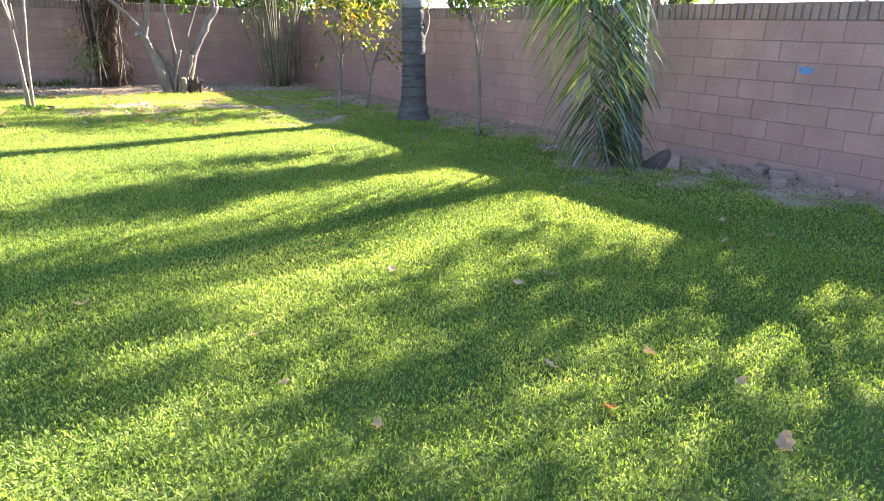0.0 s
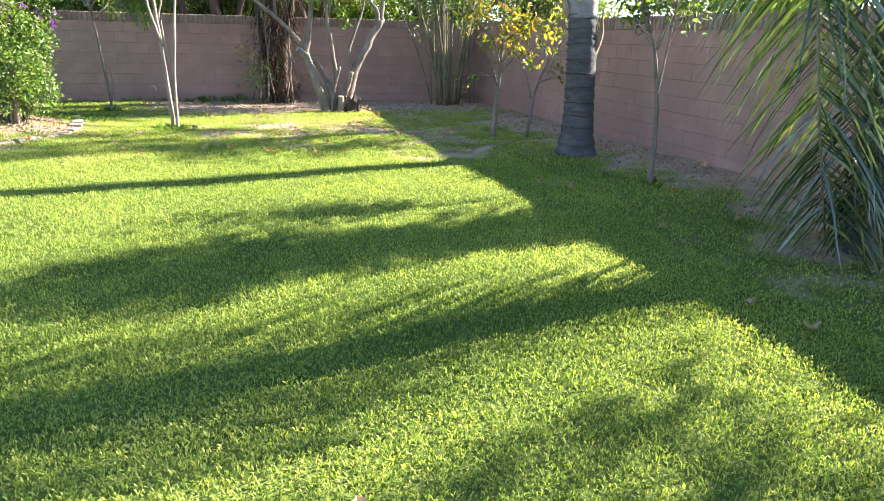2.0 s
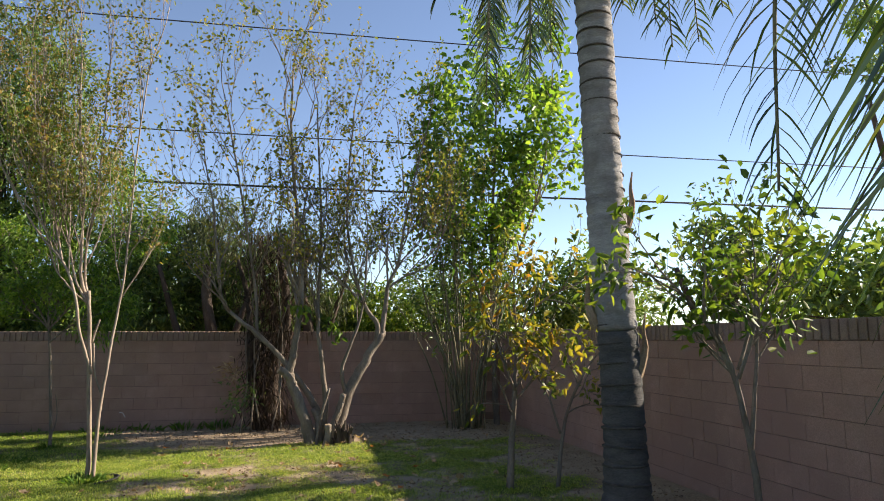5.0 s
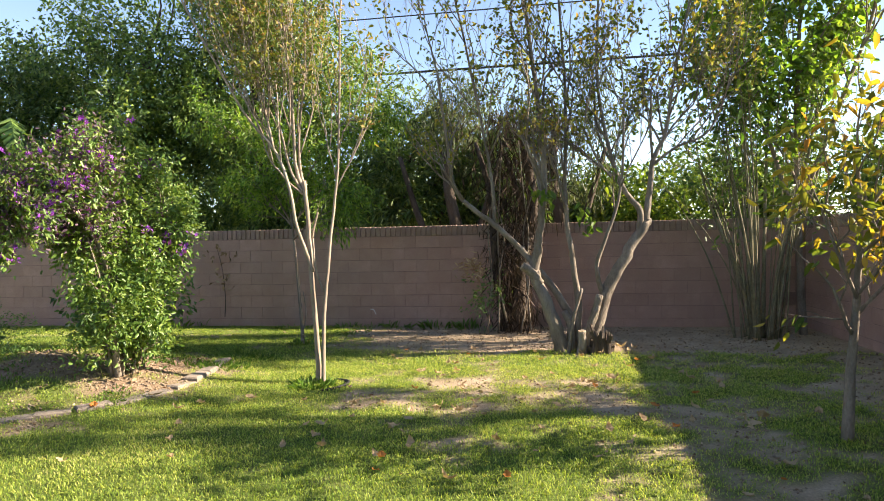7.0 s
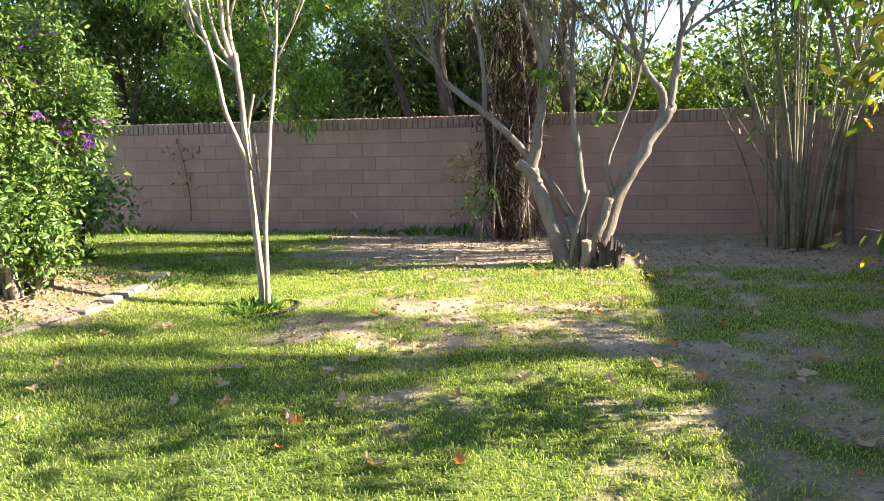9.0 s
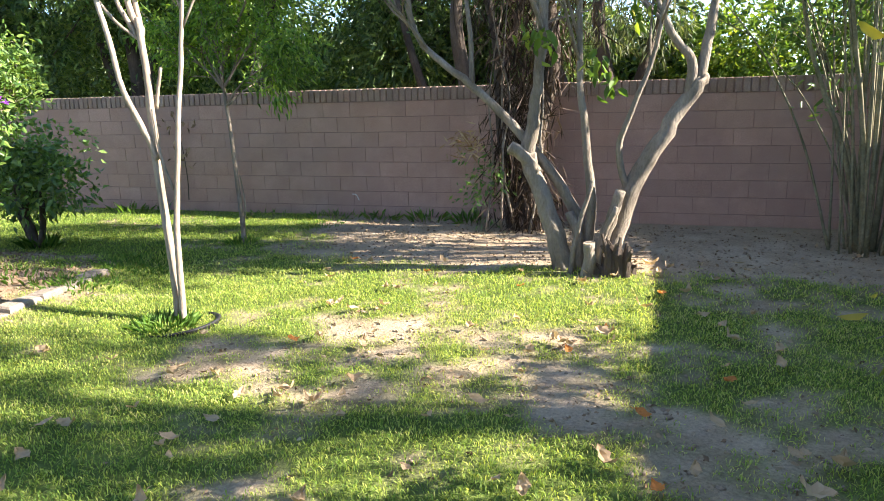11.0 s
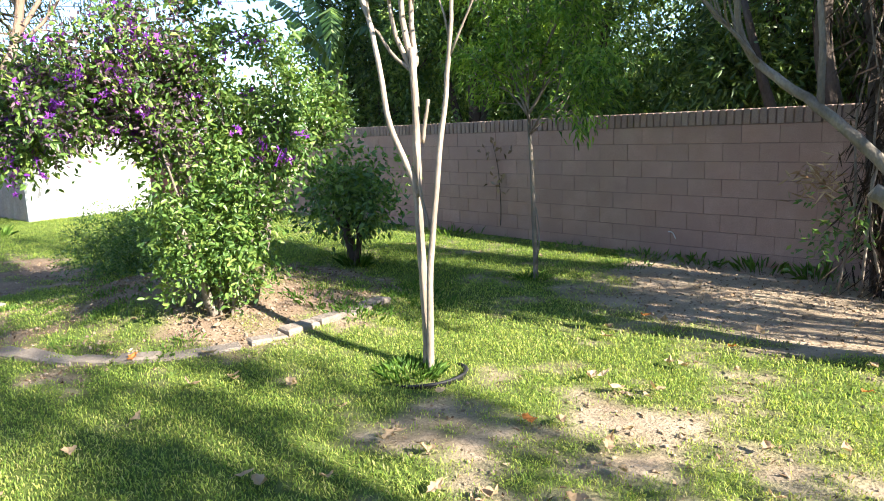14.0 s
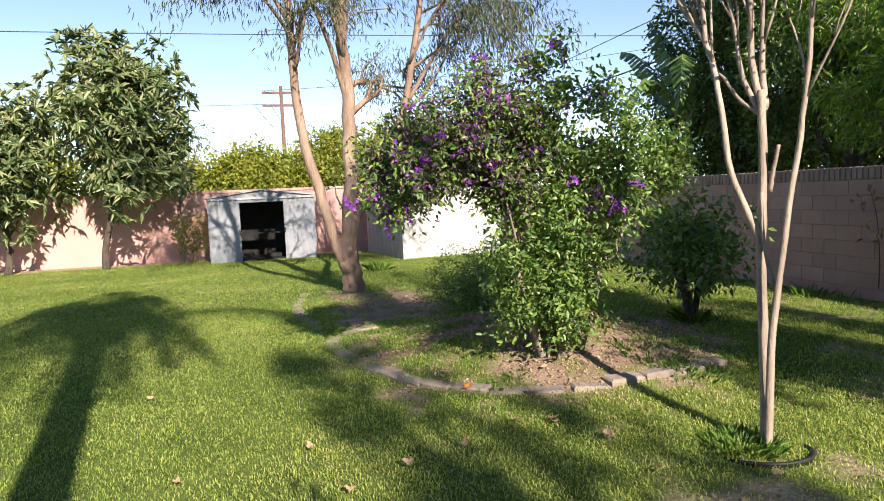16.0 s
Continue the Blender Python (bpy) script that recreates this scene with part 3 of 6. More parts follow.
def mass_tree(name, place, label, trunk, clumps, bark, leaf, per, size, aspect, seed, droop=0.25, category="tree", bend=0.1):
    rng = np.random.default_rng(seed)
    b = Build()
    base = Vector(place)
    for ctrl, r0, r1 in trunk:
        pts = curve_pts(ctrl, 5)
        m = len(pts) - 1
        b.tube(pts, [r0 + (r1 - r0) * i / m for i in range(m + 1)], 9)
    if trunk:
        hub = Vector(trunk[0][0][-1])
        for c in clumps[::4]:
            q = Vector(c[:3])
            start = hub.lerp(Vector(trunk[0][0][-2]), rng.random() * 0.8)
            mid = start.lerp(q, 0.5) + Vector(rng.normal(size=3)) * 0.1
            b.tube(curve_pts([start, mid, q], 3), [0.035, 0.03, 0.025, 0.02, 0.016, 0.012, 0.008], 5)
    t = thing(name, place, label, category)
    inv = Matrix.Translation(-base)
    if b.v:
        me = b.mesh("trunk")
        me.transform(inv)
        part_mesh("trunk", me, bark, t, smooth=True)
    me = clump_leaves("crown", clumps, per, size, aspect, rng, droop, bend)
    me.transform(inv)
    part_mesh("crown", me, leaf, t)
    return t, rng


# ---- palms ----
def frond_mesh(ctrl, rng, leaflets, long, hang, width=0.024, ragged=0.35):
    """Midrib and leaflets of one feather frond; hang: how far the leaflets fall towards the ground."""
    b = Build()
    pts = curve_pts(ctrl, 8)
    m = len(pts) - 1
    b.tube(pts, [0.022 * (1 - 0.85 * i / m) + 0.003 for i in range(m + 1)], 6)
    v, f = [], []
    for k in range(leaflets):
        u = 0.12 + 0.88 * (k + rng.random()) / leaflets
        i = min(int(u * m), m - 1)
        p = pts[i].lerp(pts[i + 1], u * m - i)
        d = (pts[i + 1] - pts[i]).normalized()
        side = d.cross(Vector((0, 0, 1)))
        if side.length < 0.35:
            side = side + Vector((0.6, -0.8, 0)) * 0.6
        side = (side - d * side.dot(d)).normalized()
        s = 1 if k % 2 else -1
        roll = rng.normal() * 0.45
        nrm = d.cross(side)
        out = (side * s * math.cos(roll) + nrm * math.sin(roll))
        L = long * (0.55 + 0.6 * math.sin(math.pi * min(1, u * 0.85 + 0.15))) * (1 - ragged * rng.random())
        w0 = (d * 0.7 + out).normalized()
        q, prev = Vector(p), w0
        line = [q.copy()]
        for j in range(4):
            prev = (prev + Vector((0, 0, -1)) * hang * 0.32 + Vector(rng.normal(size=3)) * 0.05).normalized()
            q = q + prev * L / 4
            line.append(q.copy())
        flat = w0.cross(Vector(rng.normal(size=3))).normalized()
        o = len(v)
        for j, q in enumerate(line):
            w = width * (0.5, 1.0, 0.9, 0.6, 0.08)[j] * 0.5
            v += [q - flat * w, q + flat * w]
        f += [(o + 2 * j, o + 2 * j + 1, o + 2 * j + 3, o + 2 * j + 2) for j in range(4)]
    rib = b.mesh("midrib")
    lea = bpy.data.meshes.new("leaflets")
    lea.from_pydata([tuple(p) for p in v], [], f)
    lea.update()
    return rib, lea


def palm(place, top, r_base, r_low, r_high, label, seed, fronds, dark_to, boot_at):
    rng = np.random.default_rng(seed)
    t = thing("palm_tree", place, label, "palm tree")
    lean = Vector(top) - Vector(place)
    # trunk in two lengths: the darker foot up to dark_to and the ringed shaft above it
    def shaft(z0, z1, name, mat, lab):
        b = Build()
        pts, rad = [], []
        z = z0
        while z <= z1 + 1e-6:
            u = z / lean.z
            r = r_low + (r_high - r_low) * u + (r_base - r_low) * math.exp(-z / 0.22)
            ring = (z / 0.145 + 0.3 * math.sin(z * 2.3)) % 1.0
            r *= 1.0 + 0.035 * (1 - ring) ** 2 - (0.05 if ring > 0.86 else 0)
            pts.append((lean.x * u + 0.02 * math.sin(z * 1.7), lean.y * u + 0.02 * math.cos(z * 1.3), z))
            rad.append(r * (1 + 0.012 * rng.normal()))
            z += 0.024
        b.tube(pts, rad, 20)
        b.part(name, mat, t, lab, True)
    shaft(-0.05, dark_to, "trunk_foot", M_PALM_LOW, "dark grey lower trunk")
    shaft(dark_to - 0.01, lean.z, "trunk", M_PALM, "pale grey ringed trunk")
    # leaf scars round the shaft
    z = 0.35
    while z < lean.z - 0.1:
        b = Build()
        u = z / lean.z
        r = (r_low + (r_high - r_low) * u + (r_base - r_low) * math.exp(-z / 0.22)) * 1.01
        tilt = rng.normal() * 0.012
        n = 20
        v = []
        for k in range(n):
            a = 2 * math.pi * k / n
            dz = 0.01 * math.sin(a + seed) + tilt * math.cos(a)
            for rr, hh in ((r * 0.97, -0.010), (r * 1.03, -0.006), (r * 1.025, 0.004), (r * 0.97, 0.010)):
                v.append((lean.x * u + math.cos(a) * rr, lean.y * u + math.sin(a) * rr, z + dz + hh))
        f = [(k * 4 + j, ((k + 1) % n) * 4 + j, ((k + 1) % n) * 4 + (j + 1) % 4, k * 4 + (j + 1) % 4) for k in range(n) for j in range(4)]
        b.add(v, f)
        b.part("leaf_scar", M_RING, t, smooth=True)
        z += 0.135 + 0.05 * rng.random()
    # old leaf bases that still cling to the trunk
    for a, z in boot_at:
        u = z / lean.z
        r = r_low + (r_high - r_low) * u
        c, s = math.cos(a), math.sin(a)
        b = Build()
        o = Vector((lean.x * u, lean.y * u, z))
        pts = [o + Vector((c * (r + q), s * (r + q), h)) for q, h in ((-0.02, -0.12), (0.03, 0.0), (0.06, 0.12), (0.05, 0.25), (0.07, 0.4))]
        b.tube(curve_pts(pts, 3), [0.055, 0.05, 0.045, 0.04, 0.036, 0.03, 0.028, 0.022, 0.02, 0.016, 0.012, 0.009, 0.006], 6)
        b.part("leaf_base", M_BOOT, t, "dry brown leaf base")
    o = lean
    # crown
    for ctrl, count, long, hang, *wide in fronds:
        rib, lea = frond_mesh([o + Vector(p) for p in ctrl], rng, count, long, hang, *wide)
        fr = part_mesh("frond", rib, M_CANE, t, smooth=True)
        tagged(part_mesh("leaf_blade", lea, L_PALM, fr), kind="stuff")
    return t


def arch(az, up, reach, drop):
    """The run of a frond's midrib from the crown's heart: rises, arches and falls."""
    c, s = math.cos(az), math.sin(az)
    return [(0, 0, 0), (c * reach * 0.3, s * reach * 0.3, up * 0.75), (c * reach * 0.65, s * reach * 0.65, up), (c * reach * 0.9, s * reach * 0.9, up * 0.65 - drop * 0.25), (c * reach, s * reach, up * 0.2 - drop)]


prng = random.Random(11)
PALM_A, PALM_B = (6.05, 9.14, 0.0), (6.21, 5.06, 0.0)
fr = [(arch(2 * math.pi * k / 20 + prng.uniform(-0.2, 0.2), prng.uniform(0.5, 1.9), prng.uniform(0.8, 1.45), prng.uniform(1.1, 2.1)), 230, 0.55, 0.9, 0.022) for k in range(24)]
fr += [(arch(3.1, 0.5, 0.95, 2.45), 420, 0.6, 0.8, 0.018), (arch(3.6, 0.35, 0.75, 2.3), 330, 0.55, 0.8, 0.018), (arch(2.5, 0.3, 0.55, 2.15), 330, 0.5, 0.8, 0.018), (arch(1.6, 0.6, 2.7, 0.9), 260, 0.55, 0.9, 0.02)]
palm(PALM_A, (5.836, 9.2, 6.0), 0.27, 0.175, 0.15, "tall palm with pale grey ringed trunk on the lawn", 3, fr, 1.62, [(-0.5, 1.35), (-0.2, 2.6), (0.4, 2.3), (2.9, 1.75)])
fr = [(arch(2 * math.pi * k / 12 + 0.25 + prng.uniform(-0.2, 0.2), prng.uniform(0.7, 1.9), prng.uniform(1.6, 2.3), prng.uniform(0.4, 1.3)), 190, 0.55, 0.75) for k in range(12)]
hang_top = Vector((5.75, 5.0, 4.1))
loc = lambda x, y, z: tuple(Vector((x, y, z)) - hang_top)
fr += [(arch(4.3, 0.2, 1.1, 1.7), 300, 0.55, 0.8), (arch(4.75, 0.3, 1.35, 1.5), 300, 0.55, 0.8), (arch(4.6, 0.1, 0.6, 2.2), 260, 0.6, 0.9), (arch(5.6, 0.1, 0.5, 2.1), 240, 0.6, 0.9), (arch(1.5, 0.1, 0.45, 1.9), 200, 0.5, 0.9)]
fr += [([(0, 0, 0), loc(5.48, 5.12, 4.0), loc(5.32, 5.16, 3.3), loc(5.34, 5.16, 2.4), loc(5.5, 5.1, 1.3), loc(5.72, 5.02, 0.25)], 440, 1.15, 0.55, 0.018, 0.3),
       ([(0, 0, 0), loc(5.5, 4.8, 3.8), loc(5.52, 4.72, 2.9), loc(5.66, 4.7, 1.7), loc(5.86, 4.72, 0.45)], 150, 0.8, 0.85, 0.018, 0.35),
       ([(0, 0, 0), loc(5.85, 5.1, 3.6), loc(5.72, 5.1, 2.4), loc(5.78, 5.0, 1.0), loc(5.88, 4.9, 0.2)], 400, 0.85, 0.95, 0.016, 0.4),
       ([(0, 0, 0), (-0.1, 0.6, 0.4), (-0.22, 1.1, 0.1), (-0.3, 1.35, -0.8), (-0.32, 1.42, -1.9)], 110, 0.6, 1.0, 0.013)]
palm_b = palm(PALM_B, tuple(hang_top), 0.2, 0.15, 0.135, "palm with low drooping green fronds reaching the ground", 4, fr, 1.85, [(-0.4, 1.3)])
b = Build()
b.tube(curve_pts([(0.12, -0.2, -0.05), (0.2, -0.3, 0.08), (0.24, -0.36, 0.2)], 4), [0.11, 0.11, 0.1, 0.1, 0.09, 0.08, 0.07, 0.05, 0.02], 8)
b.part("leaf_base", M_RING, palm_b, "dark broken leaf base at the foot")


# ---- trees and shrubs inside the walls ----
fan_tree("sapling", (5.9, 7.35, 0), "young thin tree with bright green and yellowing leaves",
         [([(5.93, 7.35, -0.05), (5.95, 7.36, 0.4), (5.93, 7.38, 0.8), (5.88, 7.4, 1.2), (5.8, 7.42, 1.5)], 0.03, 0.014, 0.85, 3),
          ([(5.92, 7.38, 0.9), (5.98, 7.38, 1.3), (6.02, 7.36, 1.75)], 0.018, 0.008, 0.6, 4),
          ([(5.86, 7.41, 1.3), (5.7, 7.45, 1.65), (5.45, 7.5, 1.95)], 0.014, 0.007, 0.3, 5),
          ([(5.88, 7.4, 1.3), (5.93, 7.3, 1.6), (5.9, 7.22, 1.95)], 0.014, 0.007, 0.3, 5),
          ([(5.88, 7.4, 1.35), (6.1, 7.5, 1.7), (6.35, 7.6, 2.0)], 0.012, 0.007, 0.3, 4)],
         M_BARK, L_YOUNG, 1, 0.08, 0.5, 21, 2, 3, 0.3, 0.75, 0.1, 0.5, 0.05)
fan_tree("small_tree", (5.95, 10.65, 0), "small multi-stemmed tree with yellow and orange autumn leaves",
         [([(6.04, 10.66, -0.05), (6.1, 10.65, 0.5), (6.2, 10.62, 0.9), (6.4, 10.6, 1.25)], 0.024, 0.012, 0.5, 4),
          ([(5.55, 10.75, -0.05), (5.58, 10.74, 0.6), (5.62, 10.7, 1.3), (5.6, 10.65, 2.0)], 0.045, 0.012, 0.4, 9),
          ([(5.6, 10.7, 1.0), (5.45, 10.65, 1.35), (5.35, 10.65, 1.65)], 0.014, 0.008, 0.2, 4),
          ([(6.08, 10.65, 0.55), (5.95, 10.65, 0.95), (5.8, 10.65, 1.2)], 0.014, 0.008, 0.4, 4),
          ([(5.6, 10.68, 1.5), (5.85, 10.6, 1.9), (6.15, 10.5, 2.1)], 0.014, 0.007, 0.2, 6)],
         M_BARK, L_AUTUMN, 1, 0.1, 0.45, 22, 2, 3, 0.36, 0.7, 0.05, 0.7, 0.05)
fan_tree("crape_myrtle", (1.15, 12.2, 0), "slender pale multi-trunk tree with sparse reddish foliage",
         [([(1.13, 12.2, -0.05), (1.11, 12.21, 0.5), (1.06, 12.23, 1.2), (1.02, 12.28, 1.7), (0.98, 12.3, 2.1)], 0.033, 0.023, 0.95, 0),
          ([(1.08, 12.22, 1.16), (1.05, 12.19, 1.3), (0.97, 12.1, 1.62), (0.9, 12.08, 2.05), (0.74, 12.1, 2.42), (0.42, 12.1, 2.82), (-0.18, 12.1, 3.9), (-0.5, 12.1, 4.6)], 0.024, 0.010, 0.5, 9),
          ([(0.74, 12.1, 2.42), (0.62, 12.15, 2.9), (0.45, 12.2, 3.6), (0.3, 12.2, 4.6)], 0.015, 0.008, 0.3, 7),
          ([(0.97, 12.33, 1.98), (0.88, 12.32, 2.3), (0.86, 12.32, 3.0), (0.75, 12.35, 4.0), (0.7, 12.4, 5.0)], 0.024, 0.009, 0.35, 9),
          ([(0.97, 12.34, 2.0), (0.925, 12.36, 2.2), (0.905, 12.38, 2.55), (0.98, 12.4, 3.4), (1.02, 12.4, 4.8)], 0.022, 0.009, 0.4, 8),
          ([(0.96, 12.3, 1.98), (0.84, 12.28, 2.22), (0.765, 12.28, 2.55), (0.6, 12.2, 3.3), (0.35, 12.1, 4.3)], 0.018, 0.008, 0.4, 7),
          ([(0.99, 12.3, 1.95), (0.86, 12.25, 2.06), (0.74, 12.24, 2.2), (0.64, 12.2, 2.36), (0.5, 12.1, 2.9), (0.2, 12.0, 3.8)], 0.014, 0.007, 0.5, 6),
          ([(1.05, 12.3, 1.5), (1.08, 12.3, 1.63), (1.12, 12.3, 1.77)], 0.014, 0.011, 0.95, 0),
          ([(1.2, 12.2, 0.95), (1.12, 12.2, 1.2), (1.1, 12.2, 1.5)], 0.012, 0.009, 0.95, 0),
          ([(1.185, 12.17, -0.05), (1.2, 12.18, 0.6), (1.24, 12.22, 1.15), (1.3, 12.28, 1.8), (1.36, 12.3, 2.4), (1.42, 12.3, 3.9), (1.5, 12.35, 5.0)], 0.026, 0.008, 0.55, 9)],
         M_BARK_PALE, L_CRAPE, 5, 0.05, 0.5, 23, 2, 3, 0.72, 0.36, 0.5, 0.15, 0.07, thin=0.62)
big, big_tips, brng = fan_tree("shade_tree", (3.75, 14.3, 0), "spreading grey multi-trunk tree with thinning yellow-green leaves",
         [([(3.62, 14.25, -0.05), (3.5, 14.27, 0.4), (3.26, 14.33, 1.02)], 0.102, 0.070, 0.95, 0),
          ([(3.78, 14.45, 0.3), (3.52, 14.43, 0.78), (3.18, 14.36, 1.22), (2.84, 14.28, 1.58), (2.5, 14.25, 1.85), (2.28, 14.22, 2.1), (2.2, 14.2, 2.6), (2.1, 14.1, 3.6)], 0.056, 0.016, 0.6, 5),
          ([(3.25, 14.33, 1.0), (3.32, 14.3, 1.3), (3.36, 14.27, 1.6), (3.42, 14.2, 2.3), (3.35, 14.2, 3.2), (3.2, 14.2, 4.6), (3.2, 14.3, 5.9)], 0.072, 0.014, 0.4, 14),
          ([(2.78, 14.28, 1.62), (2.75, 14.3, 2.2), (2.62, 14.3, 3.0), (2.4, 14.2, 4.2), (2.2, 14.1, 5.2)], 0.029, 0.010, 0.35, 10),
          ([(3.95, 14.35, -0.05), (4.05, 14.36, 0.35), (4.2, 14.4, 0.8), (4.42, 14.42, 1.2), (4.64, 14.45, 1.56), (4.7, 14.46, 1.66)], 0.105, 0.052, 0.95, 0),
          ([(4.6, 14.45, 1.48), (4.6, 14.42, 1.78), (4.43, 14.4, 2.0), (4.25, 14.4, 2.5), (4.1, 14.45, 3.6), (4.2, 14.5, 5.3)], 0.052, 0.011, 0.45, 12),
          ([(4.66, 14.45, 1.58), (4.73, 14.48, 2.0), (4.78, 14.5, 2.4), (4.95, 14.5, 2.8), (5.1, 14.5, 3.7), (5.4, 14.5, 5.0)], 0.05, 0.011, 0.4, 11),
          ([(4.77, 14.5, 2.35), (5.05, 14.45, 2.55), (5.45, 14.4, 2.75), (5.7, 14.3, 3.4)], 0.023, 0.010, 0.3, 5),
          ([(4.15, 14.38, 0.65), (4.05, 14.3, 1.05), (4.15, 14.25, 1.4), (4.35, 14.2, 2.05), (4.4, 14.1, 3.2)], 0.037, 0.013, 0.6, 4),
          ([(3.78, 14.4, -0.05), (3.82, 14.42, 0.6), (3.75, 14.45, 1.2), (3.68, 14.5, 2.0), (3.7, 14.5, 3.4), (3.6, 14.6, 5.2)], 0.057, 0.012, 0.55, 9),
          ([(3.34, 14.31, 0.86), (3.25, 14.28, 1.0), (3.13, 14.24, 1.1)], 0.062, 0.058, 0.95, 0),
          ([(3.68, 14.1, -0.05), (3.74, 14.12, 0.4), (3.86, 14.12, 0.82)], 0.03, 0.018, 0.95, 0),
          ([(3.82, 14.04, -0.05), (3.85, 14.04, 0.16), (3.84, 14.02, 0.3)], 0.058, 0.052, 0.95, 0),
          ([(3.9, 14.15, -0.05), (3.95, 14.15, 0.32), (4.06, 14.13, 0.6)], 0.034, 0.022, 0.95, 0),
          ([(3.86, 14.3, 0.0), (4.0, 14.26, 0.45), (4.08, 14.22, 0.72)], 0.06, 0.045, 0.95, 0),
          ([(3.72, 14.32, 0.0), (3.72, 14.34, 0.3), (3.64, 14.36, 0.5)], 0.06, 0.042, 0.95, 0)],
         M_BARK, L_FADED, 2, 0.062, 0.6, 24, 2, 4, 0.8, 0.66, 0.25, 0.6, 0.05, thin=0.64)
crng = np.random.default_rng(77)
# pale sawn faces, and the rotten splintered stump between the trunks
for p, q, r in (((3.13, 14.24, 1.1), (-0.75, -0.25, 0.62), 0.05), ((3.84, 14.02, 0.3), (-0.05, -0.12, 1.0), 0.045)):
    b = Build()
    d = Vector(q).normalized()
    b.tube([Vector(p) - d * 0.02, Vector(p) + d * 0.006], [r, r * 0.96], 10)
    b.part("sawn_face", M_SAWN, big, smooth=False, m=pose(-3.75, -14.3, 0))
b = Build()
for k in range(34):
    a = crng.uniform(0, 2 * math.pi)
    r = 0.12 * math.sqrt(crng.random())
    x, y, h = 4.08 + r * math.cos(a) * 1.1, 14.12 + r * math.sin(a) * 0.8, 0.08 + 0.3 * crng.random() ** 1.6
    b.tube([Vector((x, y, -0.04)), Vector((x + crng.normal() * 0.02, y + crng.normal() * 0.02, h * 0.6)), Vector((x + crng.normal() * 0.035, y + crng.normal() * 0.035, h))], [0.036, 0.03, 0.012], 5)
b.part("rotten_stump", M_BARK_DARK, big, smooth=False, m=pose(-3.75, -14.3, 0))


def leaf_spray(parent, base, spots, n, size, mat):
    pos = np.concatenate([np.array(s) - np.array(base) + crng.normal(size=(n, 3)) * 0.07 for s in spots])
    way = crng.normal(size=(len(pos), 3)) * 0.5 + np.array([0, 0, -0.8])
    s = size * (0.7 + 0.5 * crng.random(len(pos)))
    tagged(part_mesh("leaf_spray", leaf_mesh("leaf_spray", pos, way, s, s * 0.62, crng, bend=0.15, fine=True), mat, parent), kind="stuff")


leaf_spray(big, (3.75, 14.3, 0), [(3.32, 14.15, 2.05), (3.42, 14.1, 1.95), (3.95, 14.1, 1.65), (3.85, 14.1, 1.8), (4.15, 14.15, 2.2)], 11, 0.105, L_YOUNG)
fan_tree("young_tree", (-0.1, 14.86, 0), "thin young tree with drooping light green leaves",
         [([(-0.08, 14.85, -0.05), (-0.12, 14.87, 0.5), (-0.18, 14.92, 1.1), (-0.25, 14.95, 1.75)], 0.03, 0.018, 0.9, 2),
          ([(-0.25, 14.95, 1.7), (-0.5, 14.95, 1.95), (-0.85, 14.95, 2.1)], 0.016, 0.008, 0.2, 6),
          ([(-0.25, 14.95, 1.72), (-0.3, 15.0, 2.2), (-0.3, 15.05, 2.9)], 0.02, 0.008, 0.2, 8),
          ([(-0.25, 14.95, 1.7), (0.0, 14.95, 2.0), (0.3, 14.9, 2.3)], 0.016, 0.008, 0.2, 6),
          ([(-0.25, 14.95, 1.72), (-0.6, 15.0, 2.3), (-0.95, 15.0, 2.9), (-1.2, 15.0, 3.1)], 0.018, 0.007, 0.2, 9),
          ([(-0.27, 14.97, 1.9), (0.1, 15.0, 2.6), (0.5, 14.95, 3.1), (0.8, 14.9, 3.2)], 0.018, 0.007, 0.2, 9),
          ([(-0.22, 14.93, 1.5), (0.1, 14.8, 1.75), (0.45, 14.7, 1.9)], 0.012, 0.006, 0.3, 5),
          ([(-0.1, 14.84, 0.1), (-0.02, 14.83, 0.4), (-0.05, 14.82, 0.75)], 0.012, 0.006, 0.9, 0)],
         M_BARK, L_BROAD, 6, 0.085, 0.27, 25, 2, 3, 0.36, 0.65, 0.1, 0.6, 0.07, 0.2)

# citrus bush
rng0 = np.random.default_rng(31)
cl = crown_clumps(rng0, (-2.4, 14.0, 0.85), (0.85, 0.75, 0.58), 42, 0.24)
mass_tree("citrus_bush", (-2.3, 14.0, 0), "rounded dark green glossy citrus bush", [([(-2.2, 14.0, -0.05), (-2.25, 14.0, 0.25), (-2.4, 14.02, 0.6)], 0.06, 0.04), ([(-2.15, 13.98, -0.05), (-2.0, 13.95, 0.3), (-1.9, 13.9, 0.7)], 0.04, 0.025), ([(-2.25, 14.05, -0.05), (-2.5, 14.1, 0.35), (-2.8, 14.1, 0.7)], 0.04, 0.02)],
          cl, M_BARK_DARK, L_CITRUS, 1500, 0.085, 0.5, 32, 0.3, "bush")

